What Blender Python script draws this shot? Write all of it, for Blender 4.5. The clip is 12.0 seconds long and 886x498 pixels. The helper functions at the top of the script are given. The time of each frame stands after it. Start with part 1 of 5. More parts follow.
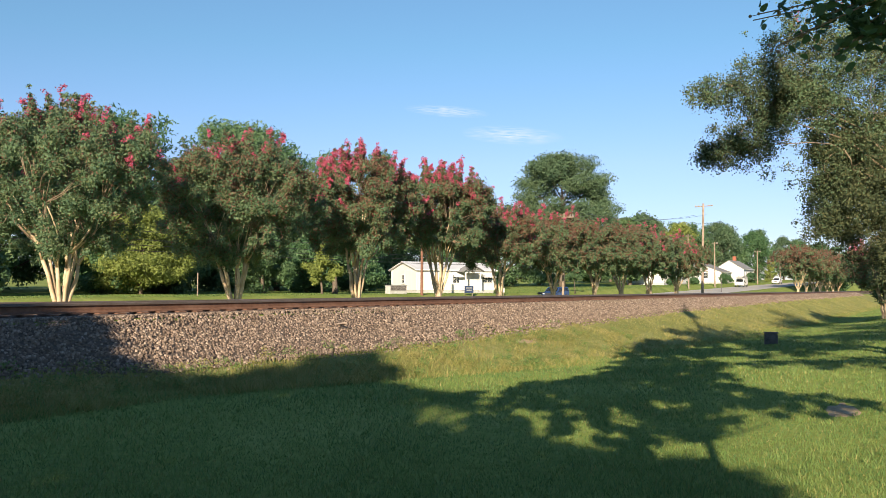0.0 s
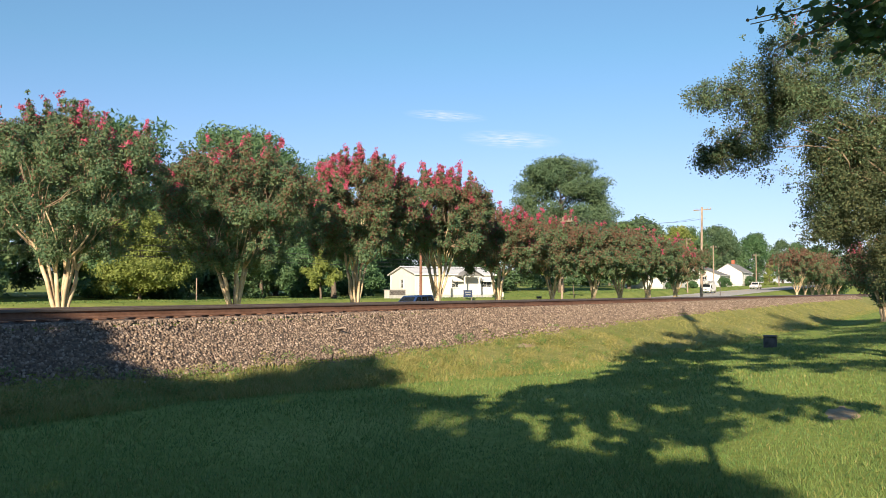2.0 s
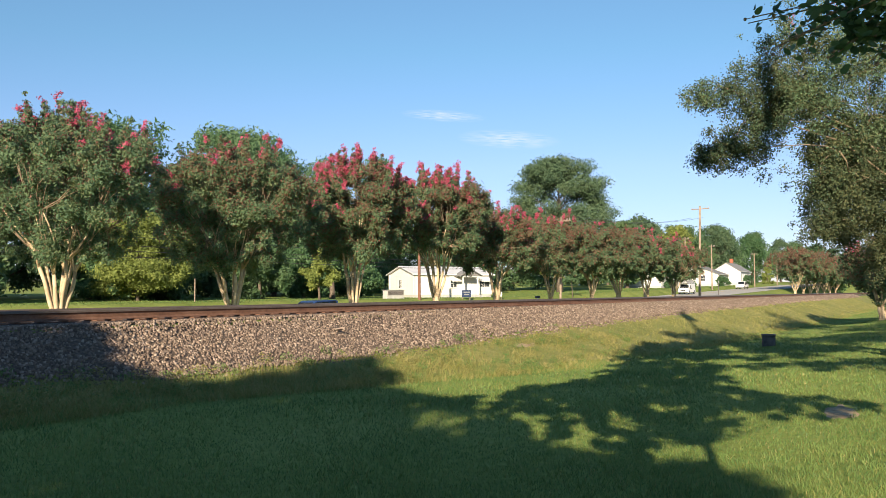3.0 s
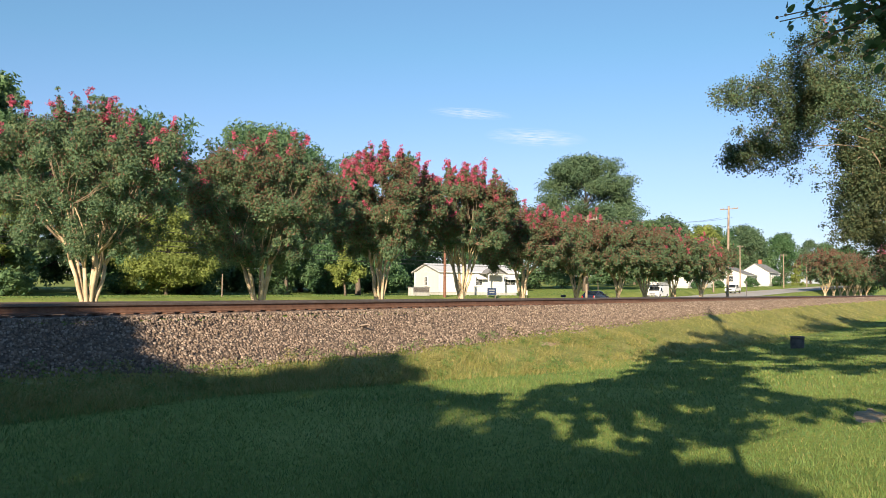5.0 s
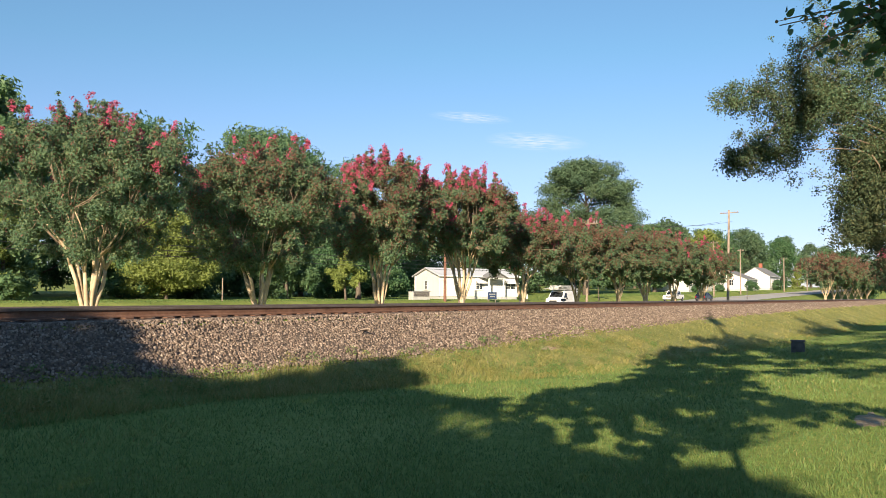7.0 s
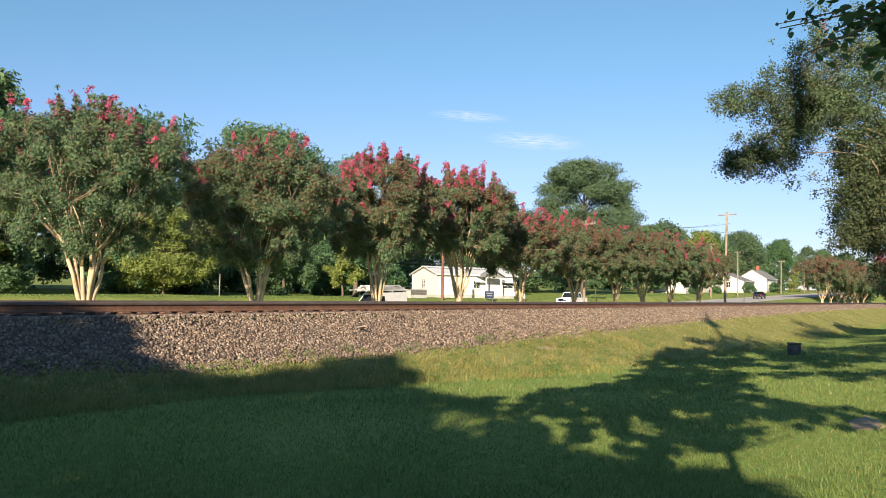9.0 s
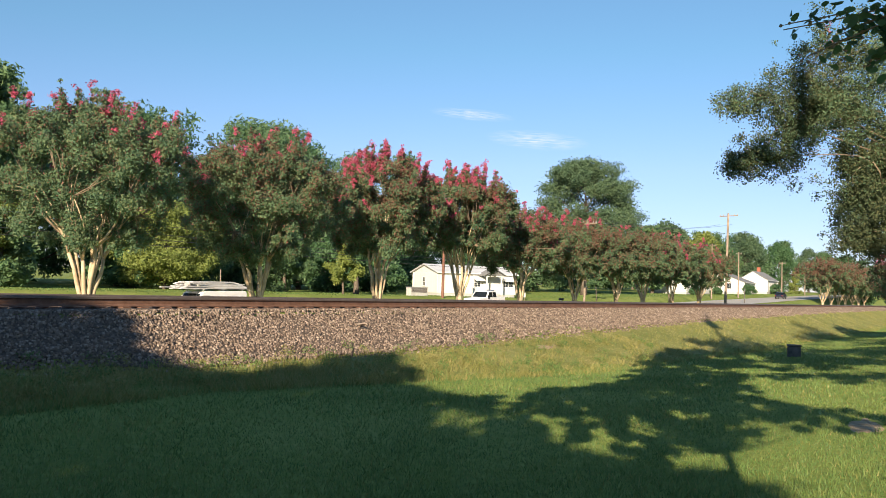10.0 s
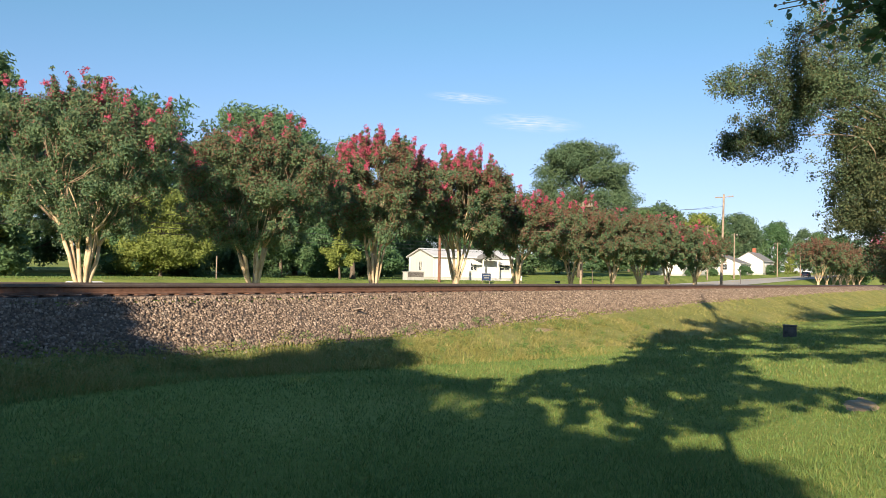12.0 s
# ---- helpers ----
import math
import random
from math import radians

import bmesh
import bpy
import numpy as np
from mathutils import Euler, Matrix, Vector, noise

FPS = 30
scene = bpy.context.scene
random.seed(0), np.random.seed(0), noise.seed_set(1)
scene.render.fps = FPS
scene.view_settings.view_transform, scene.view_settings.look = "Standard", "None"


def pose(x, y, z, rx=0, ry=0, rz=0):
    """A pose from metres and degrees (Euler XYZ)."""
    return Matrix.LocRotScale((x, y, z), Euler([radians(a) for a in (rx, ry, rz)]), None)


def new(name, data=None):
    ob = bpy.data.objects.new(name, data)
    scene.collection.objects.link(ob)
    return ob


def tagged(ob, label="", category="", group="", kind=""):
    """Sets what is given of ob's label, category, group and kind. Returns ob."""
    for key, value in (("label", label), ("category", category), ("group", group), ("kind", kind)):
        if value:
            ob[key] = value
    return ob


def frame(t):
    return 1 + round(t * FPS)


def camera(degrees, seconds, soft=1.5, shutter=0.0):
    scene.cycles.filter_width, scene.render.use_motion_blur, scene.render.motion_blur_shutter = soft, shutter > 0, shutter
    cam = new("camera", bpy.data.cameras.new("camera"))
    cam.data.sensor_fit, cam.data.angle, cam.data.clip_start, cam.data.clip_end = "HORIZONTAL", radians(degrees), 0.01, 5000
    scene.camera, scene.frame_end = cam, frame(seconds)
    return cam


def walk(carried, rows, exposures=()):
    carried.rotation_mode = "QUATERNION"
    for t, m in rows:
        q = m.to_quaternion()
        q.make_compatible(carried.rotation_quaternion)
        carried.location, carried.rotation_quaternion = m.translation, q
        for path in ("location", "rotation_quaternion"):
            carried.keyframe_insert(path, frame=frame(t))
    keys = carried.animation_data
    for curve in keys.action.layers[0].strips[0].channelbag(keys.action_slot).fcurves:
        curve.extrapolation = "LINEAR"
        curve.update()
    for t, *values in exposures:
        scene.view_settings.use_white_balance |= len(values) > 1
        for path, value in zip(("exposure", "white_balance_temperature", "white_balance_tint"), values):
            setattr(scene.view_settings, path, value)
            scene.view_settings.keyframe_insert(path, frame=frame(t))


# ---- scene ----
# World: x runs along the railway, y across it, z up; the lens stands at (0, 0, 1.6).
cam = camera(54.0, 12.0, soft=0.65)
EYE = (0.0, 0.0, 1.6)
PATH = [
    (0, -59.261, 2.560, -0.200),
    (0.5, -59.215, 2.722, -0.110),
    (1, -59.266, 2.746, -0.250),
    (1.5, -59.232, 2.760, -0.264),
    (2, -59.329, 2.849, -0.012),
    (2.5, -59.483, 2.847, 0.227),
    (3, -59.427, 2.851, 0.188),
    (3.2, -59.530, 2.950, 0.190),
    (4.8, -57.765, 2.690, -0.480),
    (5, -57.758, 2.687, -0.485),
    (5.5, -57.737, 2.675, -0.489),
    (6, -57.781, 2.846, -0.467),
    (6.5, -57.761, 3.072, -0.241),
    (7, -57.738, 2.956, -0.431),
    (7.2, -57.760, 3.060, -0.450),
    (8.8, -57.930, 2.930, -1.000),
    (9, -57.916, 2.861, -1.118),
    (9.5, -57.889, 2.747, -1.812),
    (10, -57.885, 2.729, -1.753),
    (10.5, -57.938, 2.709, -1.649),
    (11, -58.048, 2.562, -1.143),
    (11.5, -58.105, 1.879, -1.192),
    (12, -58.120, 1.691, -1.138),
]
walk(cam, [(t, pose(*EYE, 90 + tilt, lean, yaw)) for t, yaw, tilt, lean in PATH])

# ---- light ----
SUN_TURN, SUN_HEIGHT = 18.5, 20.0          # way of the shadows from the x axis, height of the sun
world = bpy.data.worlds.new("sky")
scene.world = world
world.use_nodes = True
wn = world.node_tree
wn.nodes.clear()
w_out = wn.nodes.new("ShaderNodeOutputWorld")
w_bg = wn.nodes.new("ShaderNodeBackground")
w_sky = wn.nodes.new("ShaderNodeTexSky")
w_sky.sky_type = "NISHITA"
w_sky.sun_disc = False
w_sky.sun_elevation = radians(SUN_HEIGHT)
w_sky.sun_rotation = radians(270 - SUN_TURN)
w_sky.altitude, w_sky.air_density, w_sky.dust_density, w_sky.ozone_density = 0, 1.0, 0.0, 1.6
w_bg.inputs[1].default_value = 0.070
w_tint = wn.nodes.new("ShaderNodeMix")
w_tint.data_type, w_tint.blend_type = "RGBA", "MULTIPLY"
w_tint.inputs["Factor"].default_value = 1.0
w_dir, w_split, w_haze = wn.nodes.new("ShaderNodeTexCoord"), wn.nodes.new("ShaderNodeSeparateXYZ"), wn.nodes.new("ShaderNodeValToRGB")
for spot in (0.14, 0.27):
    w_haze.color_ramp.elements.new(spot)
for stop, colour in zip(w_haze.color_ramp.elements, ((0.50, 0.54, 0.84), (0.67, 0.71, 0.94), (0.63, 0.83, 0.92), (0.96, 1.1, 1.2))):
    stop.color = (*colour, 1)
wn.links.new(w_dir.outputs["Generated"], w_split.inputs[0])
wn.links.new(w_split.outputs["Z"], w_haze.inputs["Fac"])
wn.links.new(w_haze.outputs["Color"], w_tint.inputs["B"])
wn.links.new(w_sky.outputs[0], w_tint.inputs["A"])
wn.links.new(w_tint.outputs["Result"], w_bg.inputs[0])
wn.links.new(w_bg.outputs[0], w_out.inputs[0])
sun = new("sun", bpy.data.lights.new("sun", "SUN"))
sun.data.energy, sun.data.angle, sun.data.color = 5.0, radians(0.53), (1.0, 0.83, 0.60)
light_way = Vector((math.cos(radians(SUN_TURN)) * math.cos(radians(SUN_HEIGHT)),
                    math.sin(radians(SUN_TURN)) * math.cos(radians(SUN_HEIGHT)), -math.sin(radians(SUN_HEIGHT))))
sun.matrix_world = Matrix.Translation((-40, -20, 40)) @ light_way.to_track_quat("-Z", "Y").to_matrix().to_4x4()
scene.view_settings.exposure = 1.15


# ---- materials ----
def material(name, colours, scale=4.0, rough=0.8, bump=0.0, bump_scale=30.0, metal=0.0, island=0.0, thin=0.0,
             objects=0.0, spec=0.5, detail=6.0, second=0.0, second_scale=0.4):
    """colours: a ramp from dark to light, mixed by noise, by piece (island) and by object (objects)."""
    m = bpy.data.materials.new(name)
    m.use_nodes = True
    nt = m.node_tree
    nt.nodes.clear()
    add, link = nt.nodes.new, nt.links.new
    out, bsdf = add("ShaderNodeOutputMaterial"), add("ShaderNodeBsdfPrincipled")
    place, grain = add("ShaderNodeNewGeometry"), add("ShaderNodeTexNoise")
    if not island:
        coords = add("ShaderNodeTexCoord")
        link(coords.outputs["Object"], grain.inputs["Vector"])
    else:
        link(place.outputs["Position"], grain.inputs["Vector"])
    grain.inputs["Scale"].default_value, grain.inputs["Detail"].default_value = scale, detail
    grain.inputs["Roughness"].default_value = 0.65
    value = grain.outputs["Fac"]

    def blend(a, b, share):
        mix = add("ShaderNodeMix")
        mix.inputs["Factor"].default_value = share
        link(a, mix.inputs["A"]), link(b, mix.inputs["B"])
        return mix.outputs["Result"]
    if second:
        broad = add("ShaderNodeTexNoise")
        broad.inputs["Scale"].default_value, broad.inputs["Detail"].default_value = second_scale, 3.0
        link(grain.inputs["Vector"].links[0].from_socket, broad.inputs["Vector"])
        value = blend(value, broad.outputs["Fac"], second)
    spread = add("ShaderNodeMapRange")
    spread.inputs["From Min"].default_value, spread.inputs["From Max"].default_value = 0.3, 0.7
    link(value, spread.inputs["Value"])
    value = spread.outputs["Result"]
    if island:
        value = blend(value, place.outputs["Random Per Island"], island)
    if objects:
        info = add("ShaderNodeObjectInfo")
        value = blend(value, info.outputs["Random"], objects)
    ramp = add("ShaderNodeValToRGB")
    while len(ramp.color_ramp.elements) < len(colours):
        ramp.color_ramp.elements.new(0.5)
    for i, c in enumerate(colours):
        ramp.color_ramp.elements[i].position = i / max(1, len(colours) - 1)
        ramp.color_ramp.elements[i].color = (*c, 1)
    link(value, ramp.inputs["Fac"])
    link(ramp.outputs["Color"], bsdf.inputs["Base Color"])
    bsdf.inputs["Roughness"].default_value, bsdf.inputs["Metallic"].default_value = rough, metal
    bsdf.inputs["Specular IOR Level"].default_value = spec
    if bump:
        fine, relief = add("ShaderNodeTexNoise"), add("ShaderNodeBump")
        fine.inputs["Scale"].default_value, fine.inputs["Detail"].default_value = bump_scale, 5.0
        link(grain.inputs["Vector"].links[0].from_socket, fine.inputs["Vector"])
        relief.inputs["Strength"].default_value, relief.inputs["Distance"].default_value = bump, 0.02
        link(fine.outputs["Fac"], relief.inputs["Height"])
        link(relief.outputs["Normal"], bsdf.inputs["Normal"])
    if thin:
        glow, mix = add("ShaderNodeBsdfTranslucent"), add("ShaderNodeMixShader")
        link(ramp.outputs["Color"], glow.inputs["Color"])
        mix.inputs["Fac"].default_value = thin
        link(bsdf.outputs[0], mix.inputs[1]), link(glow.outputs[0], mix.inputs[2])
        link(mix.outputs[0], out.inputs[0])
    else:
        link(bsdf.outputs[0], out.inputs[0])
    return m


LAWN = material("lawn_soil", [(0.095, 0.132, 0.034), (0.185, 0.228, 0.056), (0.290, 0.310, 0.098)], 9, 0.95, 0.15, 60, second=0.5, second_scale=0.25, spec=0.1)
GRASS = material("grass_blades", [(0.064, 0.134, 0.046), (0.135, 0.216, 0.060), (0.255, 0.294, 0.090)], 0.7, 0.55, island=0.55, thin=0.35, spec=0.25)
BANK = material("dry_bank_soil", [(0.12, 0.145, 0.04), (0.21, 0.215, 0.07), (0.34, 0.30, 0.125)], 5, 0.95, 0.7, 50, second=0.5, second_scale=0.5, spec=0.1)
DRY = material("dry_grass_blades", [(0.13, 0.155, 0.04), (0.25, 0.235, 0.075), (0.42, 0.345, 0.16)], 0.9, 0.6, island=0.5, thin=0.3, spec=0.2)
GRAVEL = material("gravel_bed", [(0.055, 0.042, 0.034), (0.11, 0.085, 0.068), (0.19, 0.150, 0.120)], 14, 0.95, 0.9, 40, second=0.3, spec=0.2)
STONE = material("ballast_stone", [(0.075, 0.055, 0.044), (0.155, 0.115, 0.090), (0.225, 0.170, 0.134), (0.42, 0.345, 0.28)], 30, 0.9, island=0.75, spec=0.25)
RUST = material("rusted_rail", [(0.085, 0.042, 0.028), (0.15, 0.078, 0.052), (0.21, 0.12, 0.085)], 8, 0.75, 0.3, 60, second=0.4, second_scale=1.5, spec=0.3)
RUNNING = material("worn_rail_top", [(0.035, 0.03, 0.028), (0.06, 0.052, 0.048)], 6, 0.6, metal=0.2)
HEAD = material("grey_rail_head", [(0.062, 0.048, 0.042), (0.10, 0.078, 0.068), (0.135, 0.108, 0.096)], 6, 0.6, 0.2, 50, second=0.4, second_scale=1.0)
TIE = material("creosoted_timber", [(0.03, 0.02, 0.016), (0.075, 0.05, 0.04), (0.12, 0.085, 0.07)], 5, 0.9, 0.6, 30, objects=0.4)
ASPHALT = material("old_asphalt", [(0.32, 0.30, 0.275), (0.39, 0.37, 0.34), (0.46, 0.44, 0.405)], 1.2, 0.9, 0.3, 60, second=0.5, second_scale=0.15, spec=0.3)
MARK_Y = material("yellow_road_paint", [(0.45, 0.30, 0.04), (0.62, 0.42, 0.07)], 5, 0.7)
MARK_W = material("white_road_paint", [(0.5, 0.5, 0.48), (0.75, 0.75, 0.72)], 5, 0.7)
MYRTLE_BARK = material("pale_smooth_bark", [(0.26, 0.175, 0.105), (0.46, 0.35, 0.23), (0.60, 0.49, 0.35)], 3, 0.7, 0.3, 15, second=0.3, second_scale=1.0)
TWIG = material("thin_branch_bark", [(0.12, 0.085, 0.06), (0.22, 0.165, 0.115), (0.32, 0.25, 0.18)], 4, 0.8, 0.3, 20)
BARK = material("grey_brown_bark", [(0.05, 0.038, 0.028), (0.11, 0.085, 0.065), (0.17, 0.14, 0.11)], 5, 0.9, 0.8, 18)
MYRTLE_LEAF = material("myrtle_leaf", [(0.062, 0.122, 0.075), (0.112, 0.190, 0.110), (0.169, 0.237, 0.122), (0.237, 0.237, 0.131)], 0.8, 0.6, island=0.6, thin=0.42, spec=0.16)
MYRTLE_TIP = material("reddish_myrtle_leaf", [(0.119, 0.110, 0.065), (0.194, 0.119, 0.080), (0.288, 0.119, 0.098)], 0.9, 0.55, island=0.6, thin=0.42, spec=0.3)
FLOWER = material("crape_flower", [(0.36, 0.055, 0.105), (0.50, 0.095, 0.165), (0.60, 0.17, 0.25)], 2, 0.7, island=0.7, thin=0.35, spec=0.2)
WOOD_LEAF = material("woodland_leaf", [(0.050, 0.104, 0.059), (0.104, 0.185, 0.087), (0.182, 0.266, 0.112)], 0.25, 0.55, island=0.5, thin=0.4, spec=0.3)
PINE_LEAF = material("pine_needles", [(0.047, 0.094, 0.060), (0.094, 0.153, 0.083), (0.163, 0.221, 0.111)], 0.3, 0.6, island=0.5, thin=0.32, spec=0.3)
DUSK_LEAF = material("dusky_myrtle_leaf", [(0.043, 0.070, 0.043), (0.090, 0.115, 0.060), (0.180, 0.168, 0.079)], 0.8, 0.6, island=0.6, thin=0.4, spec=0.16)
LIME_LEAF = material("yellow_green_leaf", [(0.11, 0.15, 0.042), (0.21, 0.26, 0.070), (0.33, 0.37, 0.11)], 0.6, 0.55, island=0.55, thin=0.35, spec=0.25)
DEEP_LEAF = material("deep_green_leaf", [(0.041, 0.095, 0.049), (0.081, 0.165, 0.073), (0.142, 0.243, 0.095)], 0.6, 0.5, island=0.55, thin=0.4, spec=0.4)
SIDING = material("white_siding_paint", [(0.48, 0.48, 0.47), (0.60, 0.60, 0.585), (0.65, 0.65, 0.635)], 1.5, 0.6, 0.1, 30, second=0.4)
TRIM = material("white_trim_paint", [(0.58, 0.58, 0.57), (0.70, 0.70, 0.685)], 4, 0.5)
ROOF_PALE = material("pale_metal_roof", [(0.52, 0.52, 0.52), (0.66, 0.66, 0.66)], 1.2, 0.5, second=0.4, metal=0.1)
ROOF_GREY = material("grey_shingle", [(0.10, 0.10, 0.10), (0.18, 0.18, 0.18), (0.25, 0.245, 0.24)], 9, 0.9, 0.5, 40, objects=0.3)
GLASS_DARK = material("window_glass", [(0.015, 0.02, 0.025), (0.04, 0.05, 0.06)], 1, 0.08, spec=0.8)
BRICK = material("red_brick", [(0.24, 0.075, 0.045), (0.36, 0.125, 0.075)], 8, 0.9, 0.4, 30, objects=0.5)
BLOCK = material("painted_foundation", [(0.33, 0.33, 0.32), (0.46, 0.46, 0.45)], 4, 0.85, 0.3)
POLE_WOOD = material("weathered_pole", [(0.14, 0.10, 0.075), (0.26, 0.20, 0.155), (0.36, 0.29, 0.23)], 3, 0.9, 0.5, 25)
POLE_RED = material("reddish_pole", [(0.13, 0.06, 0.04), (0.22, 0.11, 0.075)], 3, 0.9, 0.4, 25)
STEEL = material("grey_steel", [(0.28, 0.28, 0.28), (0.42, 0.42, 0.42)], 5, 0.5, metal=0.4)
PORCELAIN = material("pale_insulator", [(0.22, 0.20, 0.18), (0.34, 0.32, 0.30)], 3, 0.3)
CABLE = material("black_cable", [(0.02, 0.02, 0.02), (0.05, 0.05, 0.05)], 3, 0.6)
RUBBER = material("tyre_rubber", [(0.012, 0.012, 0.012), (0.03, 0.03, 0.03)], 20, 0.85)
BLACK = material("black_plastic", [(0.012, 0.012, 0.012), (0.03, 0.03, 0.03)], 10, 0.5)
CHROME = material("chrome", [(0.5, 0.5, 0.5), (0.62, 0.62, 0.62)], 3, 0.2, metal=0.9)
LAMP_GLASS = material("clear_lamp", [(0.5, 0.5, 0.48), (0.7, 0.7, 0.68)], 3, 0.15)
RED_LAMP = material("red_lamp", [(0.30, 0.012, 0.012), (0.45, 0.02, 0.02)], 3, 0.2)
PAINT_WHITE = material("white_car_paint", [(0.70, 0.70, 0.69), (0.80, 0.80, 0.79)], 1.5, 0.3)
PAINT_SILVER = material("silver_car_paint", [(0.48, 0.49, 0.50), (0.60, 0.61, 0.62)], 1.5, 0.3, metal=0.3)
PAINT_BLUE = material("blue_car_paint", [(0.02, 0.045, 0.13), (0.035, 0.075, 0.19)], 1.5, 0.25, metal=0.2)
PAINT_DARK = material("dark_car_paint", [(0.008, 0.012, 0.024), (0.016, 0.022, 0.04)], 1.5, 0.25, metal=0.2)
ALU = material("aluminium_lengths", [(0.45, 0.44, 0.43), (0.64, 0.63, 0.61), (0.78, 0.77, 0.75)], 3, 0.55, metal=0.1, objects=0.6)
YELLOW = material("yellow_enamel", [(0.62, 0.44, 0.02), (0.78, 0.58, 0.04)], 5, 0.45)
SIGN_BLUE = material("dark_blue_board", [(0.02, 0.035, 0.09), (0.035, 0.06, 0.13)], 5, 0.5)
EARTH = material("bare_earth", [(0.20, 0.14, 0.08), (0.33, 0.24, 0.14), (0.42, 0.32, 0.20)], 6, 0.95, 0.8, 25)
DARK_METAL = material("dark_enclosure", [(0.06, 0.054, 0.052), (0.15, 0.135, 0.13)], 4, 0.85, 0.3, spec=0.15)


# ---- mesh helpers ----
def part(name, bm, mat, parent=None, label=""):
    me = bpy.data.meshes.new(name)
    bm.to_mesh(me)
    bm.free()
    me.materials.append(mat)
    ob = new(name, me)
    ob.parent = parent
    return tagged(ob, label) if label else ob


def faces_part(name, verts, faces, mat, parent=None, label="", smooth=False):
    me = bpy.data.meshes.new(name)
    me.from_pydata([tuple(v) for v in verts], [], faces)
    me.materials.append(mat)
    if smooth:
        me.polygons.foreach_set("use_smooth", [True] * len(me.polygons))
    ob = new(name, me)
    ob.parent = parent
    return tagged(ob, label) if label else ob


def array_part(name, verts, loops, size, mat, parent=None, label="", smooth=False):
    """A mesh of many polygons with the same number of corners, from numpy arrays."""
    me = bpy.data.meshes.new(name)
    n = len(loops) // size
    me.vertices.add(len(verts))
    me.vertices.foreach_set("co", np.asarray(verts, np.float32).ravel())
    me.loops.add(len(loops))
    me.loops.foreach_set("vertex_index", np.asarray(loops, np.int32))
    me.polygons.add(n)
    me.polygons.foreach_set("loop_start", np.arange(n, dtype=np.int32) * size)
    if smooth:
        me.polygons.foreach_set("use_smooth", np.ones(n, bool))
    me.update(calc_edges=True)
    me.materials.append(mat)
    ob = new(name, me)
    ob.parent = parent
    return tagged(ob, label) if label else ob


def empty(name, m, label="", category="", group="", kind=""):
    ob = new(name)
    ob.matrix_basis = m
    return tagged(ob, label, category, group, kind)


def box_bm(sx, sy, sz, at=(0, 0, 0), bevel=0.0, turn=None):
    """A box standing on at (the middle of its base), with bevelled edges."""
    bm = bmesh.new()
    bmesh.ops.create_cube(bm, size=1)
    bmesh.ops.scale(bm, vec=(sx, sy, sz), verts=bm.verts)
    if bevel:
        bmesh.ops.bevel(bm, geom=bm.edges[:], offset=bevel, segments=2, affect="EDGES", profile=0.5)
    if turn:
        bmesh.ops.transform(bm, matrix=turn, verts=bm.verts)
    bmesh.ops.translate(bm, vec=(at[0], at[1], at[2] + sz / 2), verts=bm.verts)
    return bm


def rod_bm(a, b, ra, rb=None, n=10):
    bm = bmesh.new()
    a, b = Vector(a), Vector(b)
    bmesh.ops.create_cone(bm, cap_ends=True, segments=n, radius1=ra, radius2=ra if rb is None else rb, depth=(b - a).length)
    turn = (b - a).to_track_quat("Z", "Y").to_matrix().to_4x4()
    bmesh.ops.transform(bm, matrix=Matrix.Translation((a + b) / 2) @ turn, verts=bm.verts)
    return bm


def slab_bm(outline, y0, y1, bevel=0.0):
    """A shape drawn in x and z, from y0 to y1."""
    bm = bmesh.new()
    a = [bm.verts.new((x, y0, z)) for x, z in outline]
    b = [bm.verts.new((x, y1, z)) for x, z in outline]
    n = len(outline)
    bm.faces.new(a), bm.faces.new(b[::-1])
    for i in range(n):
        bm.faces.new((a[i], b[i], b[(i + 1) % n], a[(i + 1) % n]))
    bmesh.ops.recalc_face_normals(bm, faces=bm.faces)
    if bevel:
        bmesh.ops.bevel(bm, geom=bm.edges[:], offset=bevel, segments=2, affect="EDGES", profile=0.5)
    return bm


class Tubes:
    """Many tapered tubes in one mesh."""
    def __init__(self):
        self.verts, self.faces = [], []

    def add(self, points, radii, n=6):
        points = [Vector(p) for p in points]
        base = len(self.verts)
        for i, (p, r) in enumerate(zip(points, radii)):
            way = (points[min(i + 1, len(points) - 1)] - points[max(i - 1, 0)]).normalized()
            side = way.orthogonal().normalized()
            up = way.cross(side)
            for k in range(n):
                a = 2 * math.pi * k / n
                self.verts.append(p + (side * math.cos(a) + up * math.sin(a)) * r)
        for i in range(len(points) - 1):
            for k in range(n):
                a, b = base + i * n + k, base + i * n + (k + 1) % n
                self.faces.append((a, b, b + n, a + n))
        self.faces.append(tuple(base + k for k in range(n))[::-1])
        last = base + (len(points) - 1) * n
        self.faces.append(tuple(last + k for k in range(n)))

    def limb(self, rng, a, b, ra, rb, sag=0.0, bend=0.08, n=6, steps=5):
        a, b = Vector(a), Vector(b)
        length = (b - a).length
        pts, off = [], Vector((rng.gauss(0, 1), rng.gauss(0, 1), rng.gauss(0, 0.5))) * bend * length
        for i in range(steps):
            f = i / (steps - 1)
            pts.append(a.lerp(b, f) + off * math.sin(math.pi * f) + Vector((0, 0, -sag * length * math.sin(math.pi * f))))
        self.add(pts, [ra + (rb - ra) * i / (steps - 1) for i in range(steps)], n)

    def part(self, name, mat, parent, label=""):
        return faces_part(name, self.verts, self.faces, mat, parent, label, smooth=True)


